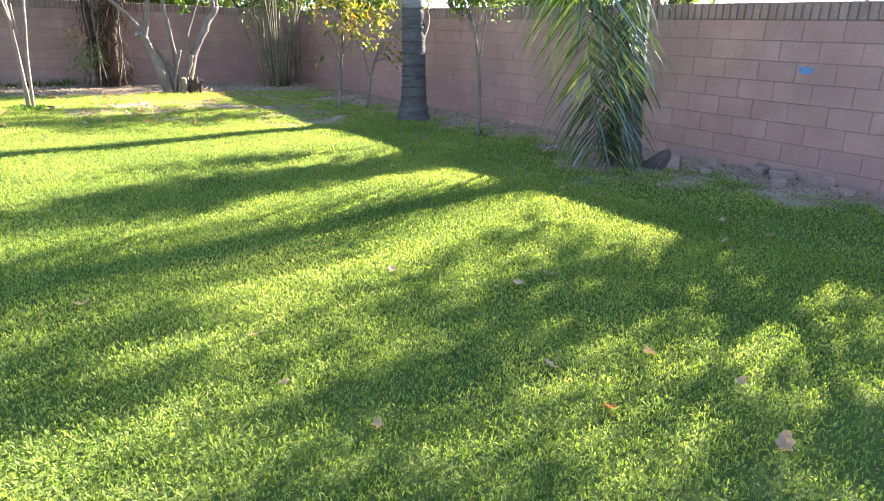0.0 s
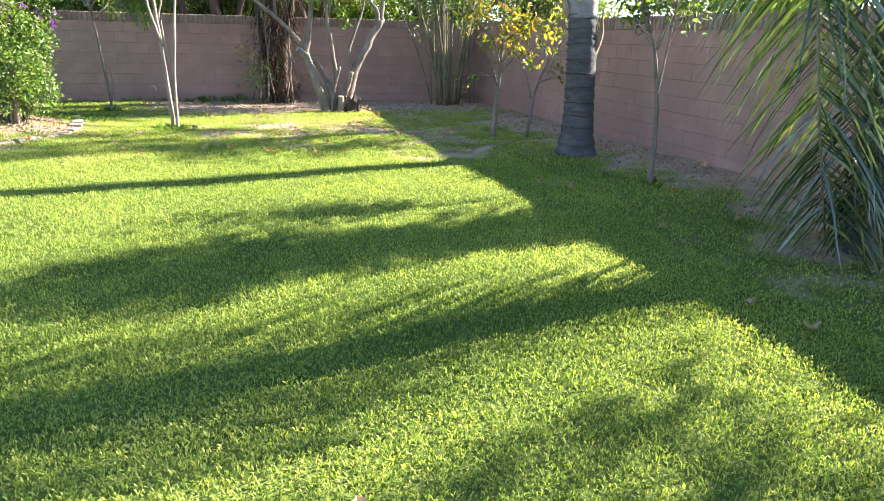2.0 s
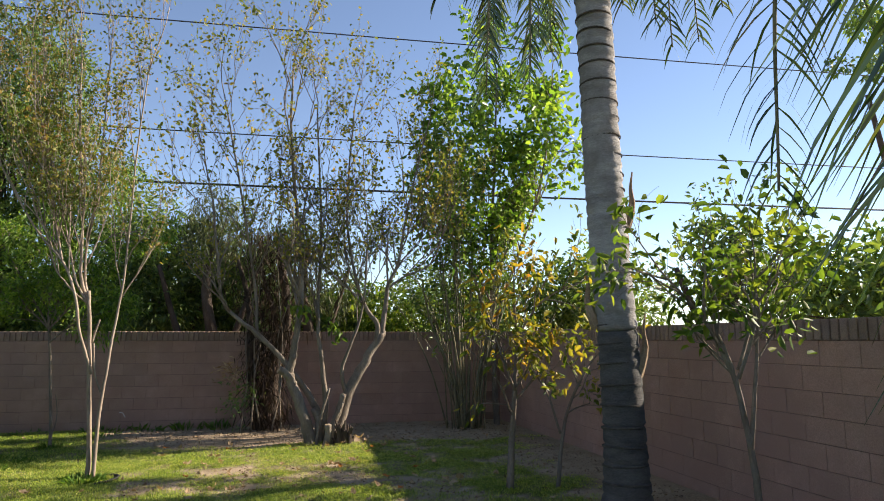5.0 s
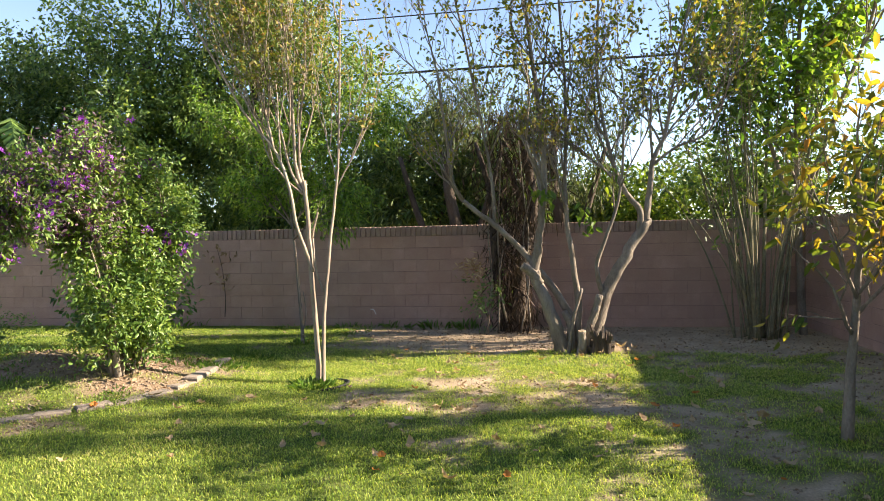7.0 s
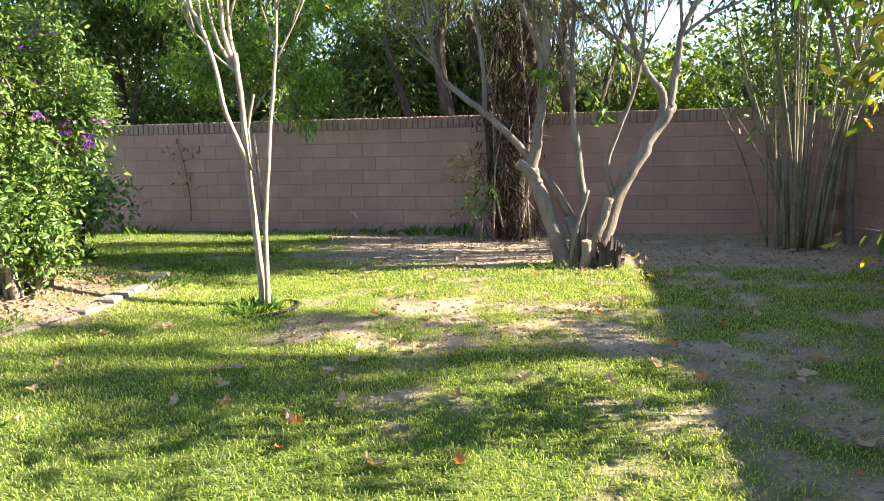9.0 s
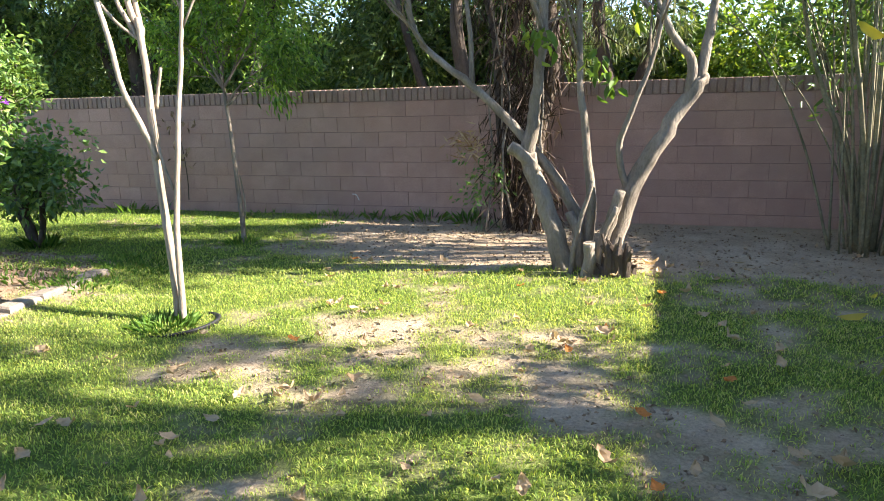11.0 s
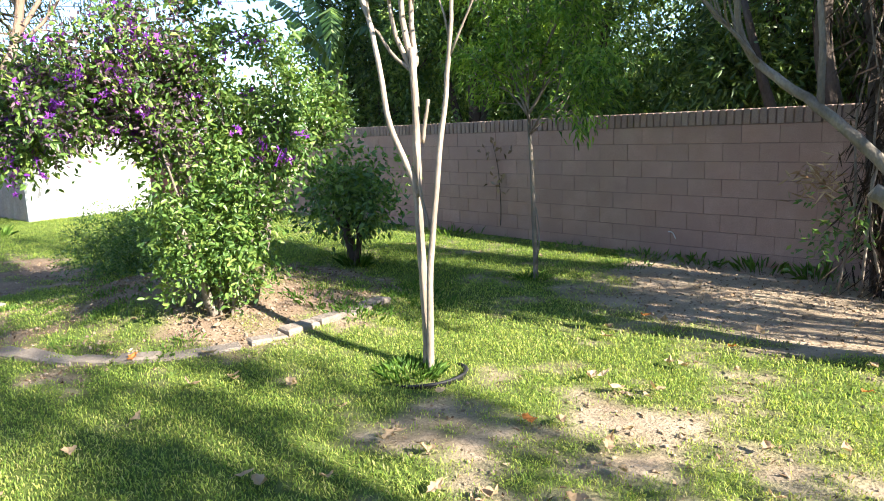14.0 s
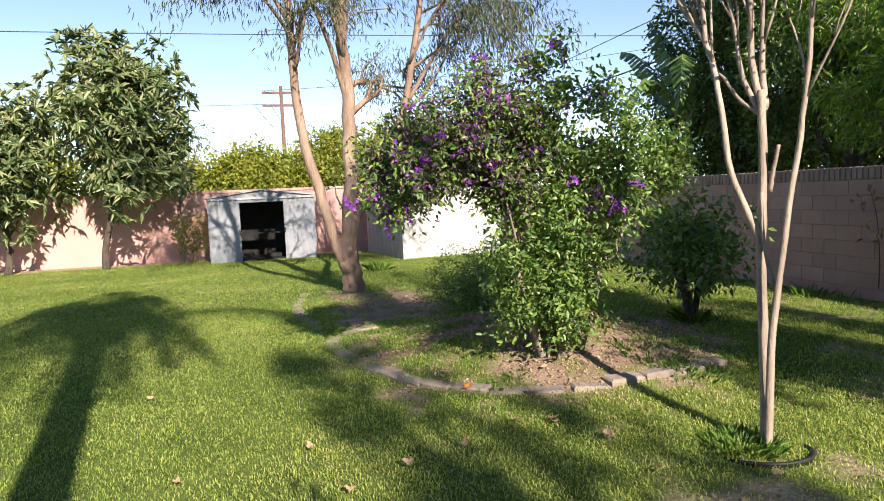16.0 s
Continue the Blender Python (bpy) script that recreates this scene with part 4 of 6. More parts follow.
# flowering bush on the mound
BUSH = (-0.75, 11.65, ground_z(-0.75, 11.65))
bz = BUSH[2]
bush, btips, qrng = fan_tree("flowering_bush", BUSH, "tall arching bush with green leaves and purple flowers",
         [([(-0.7, 11.62, bz - 0.08), (-0.72, 11.58, 0.9), (-0.75, 11.45, 1.4), (-0.8, 11.2, 1.78), (-0.85, 10.95, 1.95), (-0.9, 10.7, 1.92), (-0.95, 10.48, 1.72)], 0.035, 0.01, 0.5, 22),
          ([(-0.78, 11.68, bz - 0.08), (-0.9, 11.7, 0.8), (-1.1, 11.5, 1.3), (-1.3, 11.2, 1.72), (-1.45, 10.9, 1.88), (-1.5, 10.65, 1.7)], 0.03, 0.01, 0.5, 18),
          ([(-0.72, 11.7, bz - 0.08), (-0.7, 11.75, 0.9), (-0.7, 11.82, 1.5), (-0.72, 11.75, 2.05)], 0.03, 0.01, 0.36, 12),
          ([(-0.66, 11.7, bz - 0.08), (-0.6, 11.85, 0.7), (-0.5, 12.05, 1.1), (-0.5, 12.15, 1.6), (-0.6, 12.25, 1.9)], 0.028, 0.01, 0.45, 11),
          ([(-0.68, 11.74, bz - 0.08), (-0.62, 12.0, 0.8), (-0.65, 12.35, 1.25), (-0.75, 12.65, 1.55), (-0.85, 12.85, 1.72)], 0.024, 0.008, 0.55, 12),
          ([(-0.8, 11.66, bz - 0.08), (-1.1, 11.9, 0.9), (-1.4, 12.2, 1.4), (-1.5, 12.4, 1.8)], 0.028, 0.01, 0.45, 9),
          ([(-0.68, 11.6, bz - 0.08), (-0.62, 11.62, 0.65), (-0.52, 11.75, 1.1), (-0.5, 11.9, 1.6)], 0.016, 0.008, 0.2, 10),
          ([(-0.75, 11.55, bz - 0.08), (-0.72, 11.45, 0.6), (-0.7, 11.4, 1.0), (-0.8, 11.3, 1.6)], 0.016, 0.008, 0.35, 8),
          ([(-0.75, 11.62, bz - 0.08), (-0.8, 11.6, 1.2), (-0.85, 11.45, 1.7), (-0.9, 11.3, 2.0)], 0.025, 0.01, 0.4, 10),
          ([(-0.8, 11.6, bz - 0.08), (-0.95, 11.6, 1.2), (-1.05, 11.6, 1.7), (-1.0, 11.55, 2.05)], 0.025, 0.01, 0.4, 9),
          ([(-0.62, 11.66, bz - 0.08), (-0.55, 11.7, 0.5), (-0.5, 11.76, 0.8)], 0.012, 0.006, 0.1, 11),
          ([(-0.7, 11.55, bz - 0.08), (-0.66, 11.47, 0.5), (-0.64, 11.42, 0.75)], 0.012, 0.006, 0.1, 9),
          ([(-0.7, 11.58, bz - 0.08), (-0.63, 11.42, 0.62), (-0.57, 11.3, 0.95)], 0.036, 0.03, 0.95, 0),
          ([(-0.66, 11.85, bz - 0.15), (-0.63, 12.04, 0.72), (-0.62, 12.08, 0.92), (-0.62, 12.22, 1.05), (-0.64, 12.2, 1.3)], 0.02, 0.013, 0.95, 0),
          ([(-0.72, 11.75, 2.0), (-0.7, 11.72, 2.25), (-0.7, 11.7, 2.4)], 0.008, 0.004, 0.3, 2),
          ([(-0.6, 12.22, 1.8), (-0.6, 12.2, 2.0), (-0.62, 12.15, 2.15)], 0.008, 0.004, 0.3, 2),
          ([(-0.85, 11.2, 1.9), (-0.8, 11.2, 2.1), (-0.78, 11.18, 2.2)], 0.008, 0.004, 0.3, 2)],
         M_BARK, L_BUSH, 7, 0.052, 0.5, 41, 2, 3, 0.2, 0.8, 0.1, 0.35, 0.06, category="bush")


def flower_mesh():
    """A small spray of five-petalled flowers on one stalk."""
    r = random.Random(8)
    b = Build()
    stem = [Vector((0, 0, 0.02 * i)) for i in range(6)]
    b.tube(stem, [0.003] * 6, 4)
    for i in range(7):
        c = stem[i % 6] + Vector((r.uniform(-1, 1), r.uniform(-1, 1), r.uniform(-0.4, 0.6))) * 0.035
        ax = Vector((r.uniform(-1, 1), r.uniform(-1, 1), r.uniform(0, 1))).normalized()
        u = ax.orthogonal().normalized()
        w = ax.cross(u)
        v = [c]
        for k in range(10):
            an = math.pi * k / 5
            rr = 0.03 if k % 2 else 0.012
            v.append(c + (u * math.cos(an) + w * math.sin(an)) * rr + ax * (0.008 if k % 2 else 0.0))
        b.add(v, [(0, 1 + k, 1 + (k + 1) % 10) for k in range(10)])
    return b.mesh("flower_spray")


flower = flower_mesh()
high = [t for t in btips if t[0].z > 1.35 and t[0].y < 12.2]
for k in range(230):
    p = high[int(qrng.integers(len(high)))][0] - Vector(BUSH) + Vector(qrng.normal(size=3)) * 0.05
    if p.y + BUSH[1] > 11.3 and k % 3:
        continue
    part_mesh("flower_spray", flower, L_PURPLE, bush, "purple flowers" if k == 0 else "", pose(*p, *(qrng.uniform(0, 360, 3))))

tops = [t for t in btips if t[0].z > 1.55 and t[0].y < 11.6]
me = tip_leaves("faded_bloom", tops, 6, 0.04, 0.5, qrng, 0.07, 0.1)
me.transform(Matrix.Translation(-Vector(BUSH)))
tagged(part_mesh("faded_bloom", me, L_BLOOM, bush, "faded purple-brown flower heads"), kind="stuff")

# low evergreen shrub on the mound, and the sawn end of a cut bush stem
rng0 = np.random.default_rng(33)
cl = [(x, y, ground_z(x, y) + h, r) for x, y, h, r in [(-3.0 + 1.3 * u - 0.7, 11.8 + 0.7 * v + 0.25 * u, 0.2 + 0.42 * w, 0.2 + 0.13 * w) for u, v, w in rng0.uniform(-0.5, 0.9, (36, 3)) if w > -0.3]]
mass_tree("low_shrub", (-3.2, 11.9, ground_z(-3.2, 11.9)), "low dense dark green shrub on the soil mound", [], cl, M_BARK_DARK, L_CITRUS, 8000, 0.045, 0.35, 34, 0.0, "shrub")
b = Build()
d = Vector((0.06, -0.12, 0.33)).normalized()
b.tube([Vector((-0.57, 11.3, 0.95)) - Vector(BUSH) - d * 0.01, Vector((-0.57, 11.3, 0.95)) - Vector(BUSH) + d * 0.012], [0.034, 0.032], 9)
b.part("sawn_face", M_SAWN, bush, "pale sawn end of a cut stem")

# peeling two-trunk tree with hanging foliage
fan_tree("eucalyptus_tree", (-6.93, 10.75, 0), "tall tree with peeling pale bark and hanging leaves",
         [([(-6.93, 10.75, -0.05), (-6.92, 10.72, 0.35), (-6.9, 10.7, 0.7), (-6.9, 10.78, 1.5), (-6.9, 10.82, 2.5), (-6.9, 10.8, 3.6), (-6.9, 10.8, 4.9), (-6.8, 10.9, 6.5)], 0.2, 0.07, 0.62, 7),
          ([(-6.9, 10.7, 0.25), (-6.9, 10.52, 0.75), (-6.9, 10.35, 1.4), (-6.9, 10.12, 2.3), (-6.9, 10.05, 2.75), (-6.9, 9.98, 3.3), (-6.9, 9.95, 4.1), (-6.9, 9.93, 4.9), (-6.9, 9.6, 6.3)], 0.11, 0.055, 0.65, 7),
          ([(-6.9, 10.78, 1.1), (-6.9, 11.05, 1.6), (-6.9, 11.35, 2.2), (-6.95, 11.75, 3.0), (-6.95, 12.05, 4.3), (-6.9, 12.3, 6.0)], 0.1, 0.045, 0.6, 7),
          ([(-6.9, 9.95, 4.4), (-6.8, 9.4, 5.3), (-6.7, 8.6, 5.9)], 0.04, 0.015, 0.2, 9),
          ([(-6.9, 11.9, 3.8), (-6.5, 12.4, 4.7), (-6.3, 13.2, 5.2)], 0.03, 0.012, 0.3, 9),
          ([(-6.95, 11.75, 3.0), (-6.8, 12.8, 4.6), (-6.7, 13.8, 5.5)], 0.04, 0.015, 0.3, 7),
          ([(-6.9, 10.8, 3.2), (-6.7, 10.5, 4.2), (-6.4, 10.0, 5.2), (-6.2, 9.4, 5.6)], 0.05, 0.02, 0.5, 5)],
         M_BARK_EUC, L_GREY, 17, 0.10, 0.15, 51, 2, 3, 1.0, 0.75, -0.12, 1.3, 0.16, 0.25)

# cane clump in the corner with a tall leafy crown
rng0 = np.random.default_rng(35)
limbs = []
for k in range(34):
    a, r = rng0.uniform(0, 2 * math.pi), 0.36 * math.sqrt(rng0.random())
    x, y = 6.35 + r * math.cos(a), 15.6 + r * math.sin(a)
    h, s = rng0.uniform(1.2, 5.2), rng0.uniform(0.2, 1.3)
    limbs.append(([(x, y, -0.05), (x + math.cos(a) * s * 0.25, y + math.sin(a) * s * 0.2, h * 0.4), (x + math.cos(a) * s * 0.6, y + math.sin(a) * s * 0.45, h * 0.75), (x + math.cos(a) * s, min(y + math.sin(a) * s * 0.7, 16.6), h)],
                  rng0.uniform(0.008, 0.022), 0.004, 0.5, 3 if h > 2.6 else 1))
for a, s_, h in ((0.3, 0.9, 2.6), (-0.5, 0.7, 2.9), (2.9, 0.8, 2.4), (1.2, 0.5, 3.2), (3.7, 0.6, 3.0)):
    limbs.append(([(6.35 + 0.1 * math.cos(a), 15.55 + 0.1 * math.sin(a), -0.05), (6.35 + 0.35 * s_ * math.cos(a), 15.55 + 0.2 * s_ * math.sin(a), h * 0.35), (6.35 + 0.8 * s_ * math.cos(a), 15.55 + 0.5 * s_ * math.sin(a), h * 0.75), (6.35 + s_ * math.cos(a), 15.5 + 0.6 * s_ * math.sin(a), h)], 0.034, 0.014, 0.6, 2))
fan_tree("cane_clump", (6.35, 15.6, 0), "clump of thin upright canes with green leaves in the corner", limbs, M_CANE, L_MID, 3, 0.10, 0.4, 36, 1, 3, 0.5, 0.6, 0.2, 0.5, 0.12, category="shrub")
fan_tree("leafy_tree", (7.0, 15.9, 0), "tall tree with large bright green leaves beside the corner",
         [([(7.0, 15.9, -0.05), (6.95, 15.9, 1.5), (6.9, 15.8, 3.0), (6.95, 15.7, 4.6), (7.0, 15.6, 6.6)], 0.06, 0.015, 0.35, 14),
          ([(6.95, 15.9, 1.5), (6.5, 15.7, 2.8), (6.1, 15.5, 3.8), (6.0, 15.4, 5.2)], 0.04, 0.012, 0.35, 10),
          ([(6.95, 15.85, 1.8), (7.4, 15.6, 3.2), (7.8, 15.4, 4.6), (8.0, 15.3, 6.4)], 0.04, 0.012, 0.35, 12)],
         M_BARK, L_BROAD, 6, 0.13, 0.6, 38, 2, 3, 0.75, 0.65, 0.2, 0.6, 0.12)

# dead vine and fibre round an old dark trunk against the far wall
b = Build()
b.tube(curve_pts([(2.95, 16.2, -0.05), (3.0, 16.25, 1.0), (3.2, 16.3, 2.0), (3.02, 16.35, 3.2)], 6), list(np.linspace(0.14, 0.06, 19)), 10)
b.tube(curve_pts([(2.75, 16.25, -0.05), (2.6, 16.3, 1.2), (2.52, 16.35, 2.2), (2.3, 16.4, 3.0)], 6), list(np.linspace(0.09, 0.03, 19)), 8)
vt = thing("old_trunk", (2.9, 16.25, 0), "dark old trunk draped with dry brown fibres against the wall", "tree")
me = b.mesh("trunk")
me.transform(Matrix.Translation((-2.9, -16.25, 0)))
part_mesh("trunk", me, M_BARK_DARK, vt, smooth=True)
for k in range(5):
    x, w = -0.42 + 0.17 * k, 0.22 * math.sin(k * 2.3 + 0.6)
    b = Build()
    b.tube(curve_pts([(x, -0.32 + 0.06 * (k % 3), -0.05), (x + w * 0.7, -0.3, 0.8), (x + w * 0.3, -0.24, 1.5), (x + w, -0.26, 2.1), (x + w * 1.9, -0.2, 2.7 + 0.25 * (k % 3))], 5), list(np.linspace(0.016, 0.006, 21)), 6)
    b.part("vine_stem", M_BARK, vt, "bare grey vine stem", True)
rng0 = np.random.default_rng(39)
n = 3000
h = rng0.random(n) ** 1.1 * 3.4
pos = np.stack([0.05 + rng0.normal(size=n) * (0.13 + 0.15 * np.clip(h - 0.7, 0, 1.2) + 0.05 * np.sin(h * 2.6 + 1.0)) - 0.22 * np.exp(-((h - 0.9) / 0.5) ** 2) * rng0.random(n), -0.05 + rng0.normal(size=n) * 0.16, h + 0.1], 1)
pos[:, 1] = np.clip(pos[:, 1], -0.5, 0.42)
way = rng0.normal(size=(n, 3)) * 0.5 + np.array([0, 0, -1.0])
foot = [(-0.46 + 0.26 * u, -0.3 + 0.18 * v, 0.16 + 0.75 * w, 0.16 + 0.05 * v) for u, v, w in rng0.uniform(-1, 1, (26, 3)) * np.array([1, 1, 0.5]) + np.array([0, 0, 0.45])]
tagged(part_mesh("vine_leaves", clump_leaves("vine_leaves", foot, 420, 0.07, 0.45, rng0, 0.4, 0.1), L_CITRUS, vt, "dark shaggy vine leaves"), kind="stuff")
curl = rng0.normal(size=(110, 3)) * np.array([0.1, 0.08, 0.1]) + np.array([-0.6, -0.3, 1.0])
tagged(part_mesh("dry_litter", leaf_mesh("dry_litter", curl, rng0.normal(size=(110, 3)) + np.array([-0.5, 0, 0.3]), 0.1 + 0.08 * rng0.random(110), 0.022, rng0), L_DRY, vt, "pale curled dry leaves"), kind="stuff")
part_mesh("dry_fibre", leaf_mesh("dry_fibre", pos, way, 0.14 + 0.26 * rng0.random(n), 0.018, rng0), M_FIBRE, vt, "hanging dry brown fibres")


# ---- sheds, back wall ----
def shed_1():
    t = thing("garden_shed", (-14.1, 7.9, 0), "grey metal garden shed with open sliding door", "shed")
    # local: x into the shed is negative, y along the front
    W, D, H = 2.75, 1.35, 1.66

    def panel(name, y0, y1, z0, z1, x, mat, lab=""):
        b = Build()
        n = max(2, int((y1 - y0) / 0.09))
        v = []
        for k in range(n + 1):
            y = y0 + (y1 - y0) * k / n
            d = 0.007 * (k % 2)
            v += [(x + d, y, z0), (x + d, y, z1), (x + d - 0.02, y, z0), (x + d - 0.02, y, z1)]
        f = [q for k in range(n) for q in ((4 * k, 4 * k + 4, 4 * k + 5, 4 * k + 1), (4 * k + 2, 4 * k + 3, 4 * k + 7, 4 * k + 6), (4 * k + 1, 4 * k + 5, 4 * k + 7, 4 * k + 3))]
        f += [(0, 1, 3, 2), (4 * n, 4 * n + 2, 4 * n + 3, 4 * n + 1)]
        b.add(v, f)
        b.part(name, mat, t, lab)

    panel("front_panel", 0.0, 0.72, 0.0, H, 0.0, M_SHED)
    panel("front_panel", 1.95, W, 0.0, H, 0.0, M_SHED)
    panel("door", 0.66, 0.80, 0.03, H - 0.08, 0.028, M_SHED, "grey sliding door pushed open")
    panel("door", 1.93, 2.08, 0.03, H - 0.08, 0.028, M_SHED, "grey sliding door pushed open")
    b = Build()
    b.box(-0.02, 0.72, H - 0.1, 0.02, 1.95, H)
    b.part("lintel", M_SHED, t)
    b = Build()
    b.box(-0.01, 0.0, H - 0.02, 0.05, W, H + 0.03)
    b.part("fascia", M_SHED_TRIM, t)
    b = Build()
    b.add([(0.0, -0.02, H + 0.03), (0.0, W + 0.02, H + 0.03), (0.0, W / 2, H + 0.2), (-0.02, -0.02, H + 0.03), (-0.02, W + 0.02, H + 0.03), (-0.02, W / 2, H + 0.2)],
          [(0, 1, 2), (5, 4, 3), (0, 2, 5, 3), (2, 1, 4, 5), (1, 0, 3, 4)])
    b.part("gable", M_SHED, t)
    for y in (0.0, W):
        b = Build()
        b.box(-D, y - 0.012, 0, -0.022, y + 0.012, H + 0.03)
        b.part("side_panel", M_SHED, t)
        # added black sheet over the inner face, stands in for interior shade
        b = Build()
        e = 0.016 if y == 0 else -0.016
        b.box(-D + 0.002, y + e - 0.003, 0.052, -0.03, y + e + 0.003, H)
        b.part("shade_sheet", M_DARK, t)
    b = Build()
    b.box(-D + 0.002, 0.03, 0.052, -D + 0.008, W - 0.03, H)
    b.part("shade_sheet", M_DARK, t)
    b = Build()
    b.box(-D - 0.02, 0, 0, -D, W, H + 0.03)
    b.part("rear_panel", M_SHED, t)
    for y0, y1 in ((-0.05, W / 2), (W + 0.05, W / 2)):
        b = Build()
        z0 = H + 0.03
        b.add([(0.06, y0, z0), (0.06, y1, H + 0.215), (-D - 0.05, y1, H + 0.215), (-D - 0.05, y0, z0), (0.06, y0, z0 + 0.025), (0.06, y1, H + 0.24), (-D - 0.05, y1, H + 0.24), (-D - 0.05, y0, z0 + 0.025)],
              [(0, 3, 2, 1), (4, 5, 6, 7), (0, 1, 5, 4), (1, 2, 6, 5), (2, 3, 7, 6), (3, 0, 4, 7)])
        b.part("roof_panel", M_SHED_TRIM, t)
    # floor and shelf also coloured as dark as the shade inside
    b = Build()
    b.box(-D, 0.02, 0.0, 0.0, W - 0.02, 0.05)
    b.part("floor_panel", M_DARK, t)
    for y in (0.78, 1.95):
        b = Build()
        b.box(0.036, y - 0.015, 0.72, 0.06, y + 0.015, 0.86)
        b.part("handle", M_RUBBER, t, "dark pull handle")
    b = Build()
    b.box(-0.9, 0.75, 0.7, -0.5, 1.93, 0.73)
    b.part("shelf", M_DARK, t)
    for y, h, w in ((0.95, 0.17, 0.3), (1.65, 0.14, 0.35)):
        b = Build()
        b.box(-0.85, y - w / 2, 0.052, -0.5, y + w / 2, h)
        ob = b.part("storage_box", M_DARK, None, m=pose(-14.1, 7.9, 0))
        tagged(ob, "dark storage box on the shed floor", "box", "boxes in the shed")


def shed_2():
    x0, x1, y0, y1, H, R = -3.2, 0.0, 0.0, 2.7, 1.62, 1.98
    t = thing("large_shed", (-11.75, 12.6, 0), "white and beige metal shed with ribbed side", "shed", turn=7.7)
    b = Build()
    n = int((x1 - x0) / 0.09)
    v = []
    for k in range(n + 1):
        x = x0 + (x1 - x0) * k / n
        d = (0, 0, 0.025, 0.025)[k % 4]
        v += [(x, y0 - d, 0), (x, y0 - d, H), (x, y0 + 0.03, 0), (x, y0 + 0.03, H)]
    f = [q for k in range(n) for q in ((4 * k, 4 * k + 4, 4 * k + 5, 4 * k + 1), (4 * k + 2, 4 * k + 3, 4 * k + 7, 4 * k + 6), (4 * k + 1, 4 * k + 5, 4 * k + 7, 4 * k + 3))]
    b.add(v, f)
    b.part("side_panel", M_SHED_BEIGE, t, "ribbed beige side")
    b = Build()
    my = (y0 + y1) / 2
    b.add([(x1, y0 + 0.03, 0), (x1, y1, 0), (x1, y1, H), (x1, my, R), (x1, y0 + 0.03, H), (x1 - 0.03, y0 + 0.03, 0), (x1 - 0.03, y1, 0), (x1 - 0.03, y1, H), (x1 - 0.03, my, R), (x1 - 0.03, y0 + 0.03, H)],
          [(0, 1, 2, 3, 4), (9, 8, 7, 6, 5), (0, 5, 6, 1), (1, 6, 7, 2), (2, 7, 8, 3), (3, 8, 9, 4), (4, 9, 5, 0)])
    b.part("front_panel", M_SHED_WHITE, t, "white front")
    b = Build()
    b.box(x0, y1 - 0.02, 0, x1 - 0.04, y1 + 0.01, H)
    b.part("side_panel", M_SHED_BEIGE, t)
    b = Build()
    b.box(x0 - 0.03, y0 + 0.04, 0, x0 - 0.002, y1 - 0.03, H)
    b.part("rear_panel", M_SHED_BEIGE, t)
    for a in (y0 - 0.08, y1 + 0.08):
        b = Build()
        z = H - 0.02
        b.add([(x1 + 0.08, a, z), (x1 + 0.08, my, R + 0.01), (x0 - 0.1, my, R + 0.01), (x0 - 0.1, a, z), (x1 + 0.08, a, z + 0.04), (x1 + 0.08, my, R + 0.05), (x0 - 0.1, my, R + 0.05), (x0 - 0.1, a, z + 0.04)],
              [(0, 3, 2, 1), (4, 5, 6, 7), (0, 1, 5, 4), (1, 2, 6, 5), (2, 3, 7, 6), (3, 0, 4, 7)])
        b.part("roof_panel", M_SHED_WHITE, t)
    b = Build()
    b.box(x1 - 0.01, y0 - 0.03, 0, x1 + 0.03, y0 + 0.03, H)
    b.part("corner_trim", M_SHED_TRIM, t)


shed_1()
shed_2()
b = Build()
b.box(BACK_X - 0.2, -8.0, -0.3, BACK_X, FAR_Y + 0.17, 1.86)
w = b.part("wall_back", M_PINK, None)
tagged(w, "pink painted block wall at the yard's end", "wall", kind="structure")
b = Build()
b.box(BACK_X - 0.23, -8.0, 1.86, BACK_X + 0.03, FAR_Y + 0.17, 1.93)
tagged(b.part("coping", M_PINK, w))
b = Build()
b.box(BACK_X - 0.2, -8.3, -0.3, RIGHT_X + 0.17, -8.0, 3.0)
tagged(b.part("wall_house", M_PLASTER, None), "plain plastered house wall closing the yard", "wall", kind="structure")

# loquat by the back wall
def whorls(clumps, per, rng):
    """Rosettes of long leaves."""
    pos, way = [], []
    for x, y, z, r in clumps:
        for _ in range(per):
            u = rng.normal(size=3)
            u /= np.linalg.norm(u)
            c = np.array([x, y, z]) + u * r
            ax = u * 0.8 + np.array([0, 0, 0.35])
            for _k in range(11):
                d = rng.normal(size=3)
                d = d - ax * np.dot(d, ax) / np.dot(ax, ax)
                d = d / (np.linalg.norm(d) + 1e-6) + ax * rng.uniform(0.0, 0.7)
                pos.append(c)
                way.append(d)
    return np.array(pos), np.array(way)


def loquat(place, centre, radii, count, seed, label):
    rng = np.random.default_rng(seed)
    cl = crown_clumps(rng, centre, radii, count, 0.42)
    t, rng = mass_tree("loquat_tree", place, label, [([(place[0], place[1], -0.05), (place[0] + 0.05, place[1] + 0.1, 0.8), (centre[0], centre[1], centre[2] - 0.6), (centre[0], centre[1], centre[2] + 0.8)], 0.1, 0.05)],
                       cl, M_BARK_DARK, L_LOQUAT, 60, 0.2, 0.24, seed)
    p, w = whorls(cl, 12, rng)
    s = 0.25 * (0.7 + 0.6 * rng.random(len(p)))
    tagged(part_mesh("leaf_rosette", leaf_mesh("leaf_rosette", p - np.array(place), w, s, s * 0.25, rng, bend=0.15, fine=True), L_LOQUAT, t), kind="stuff")


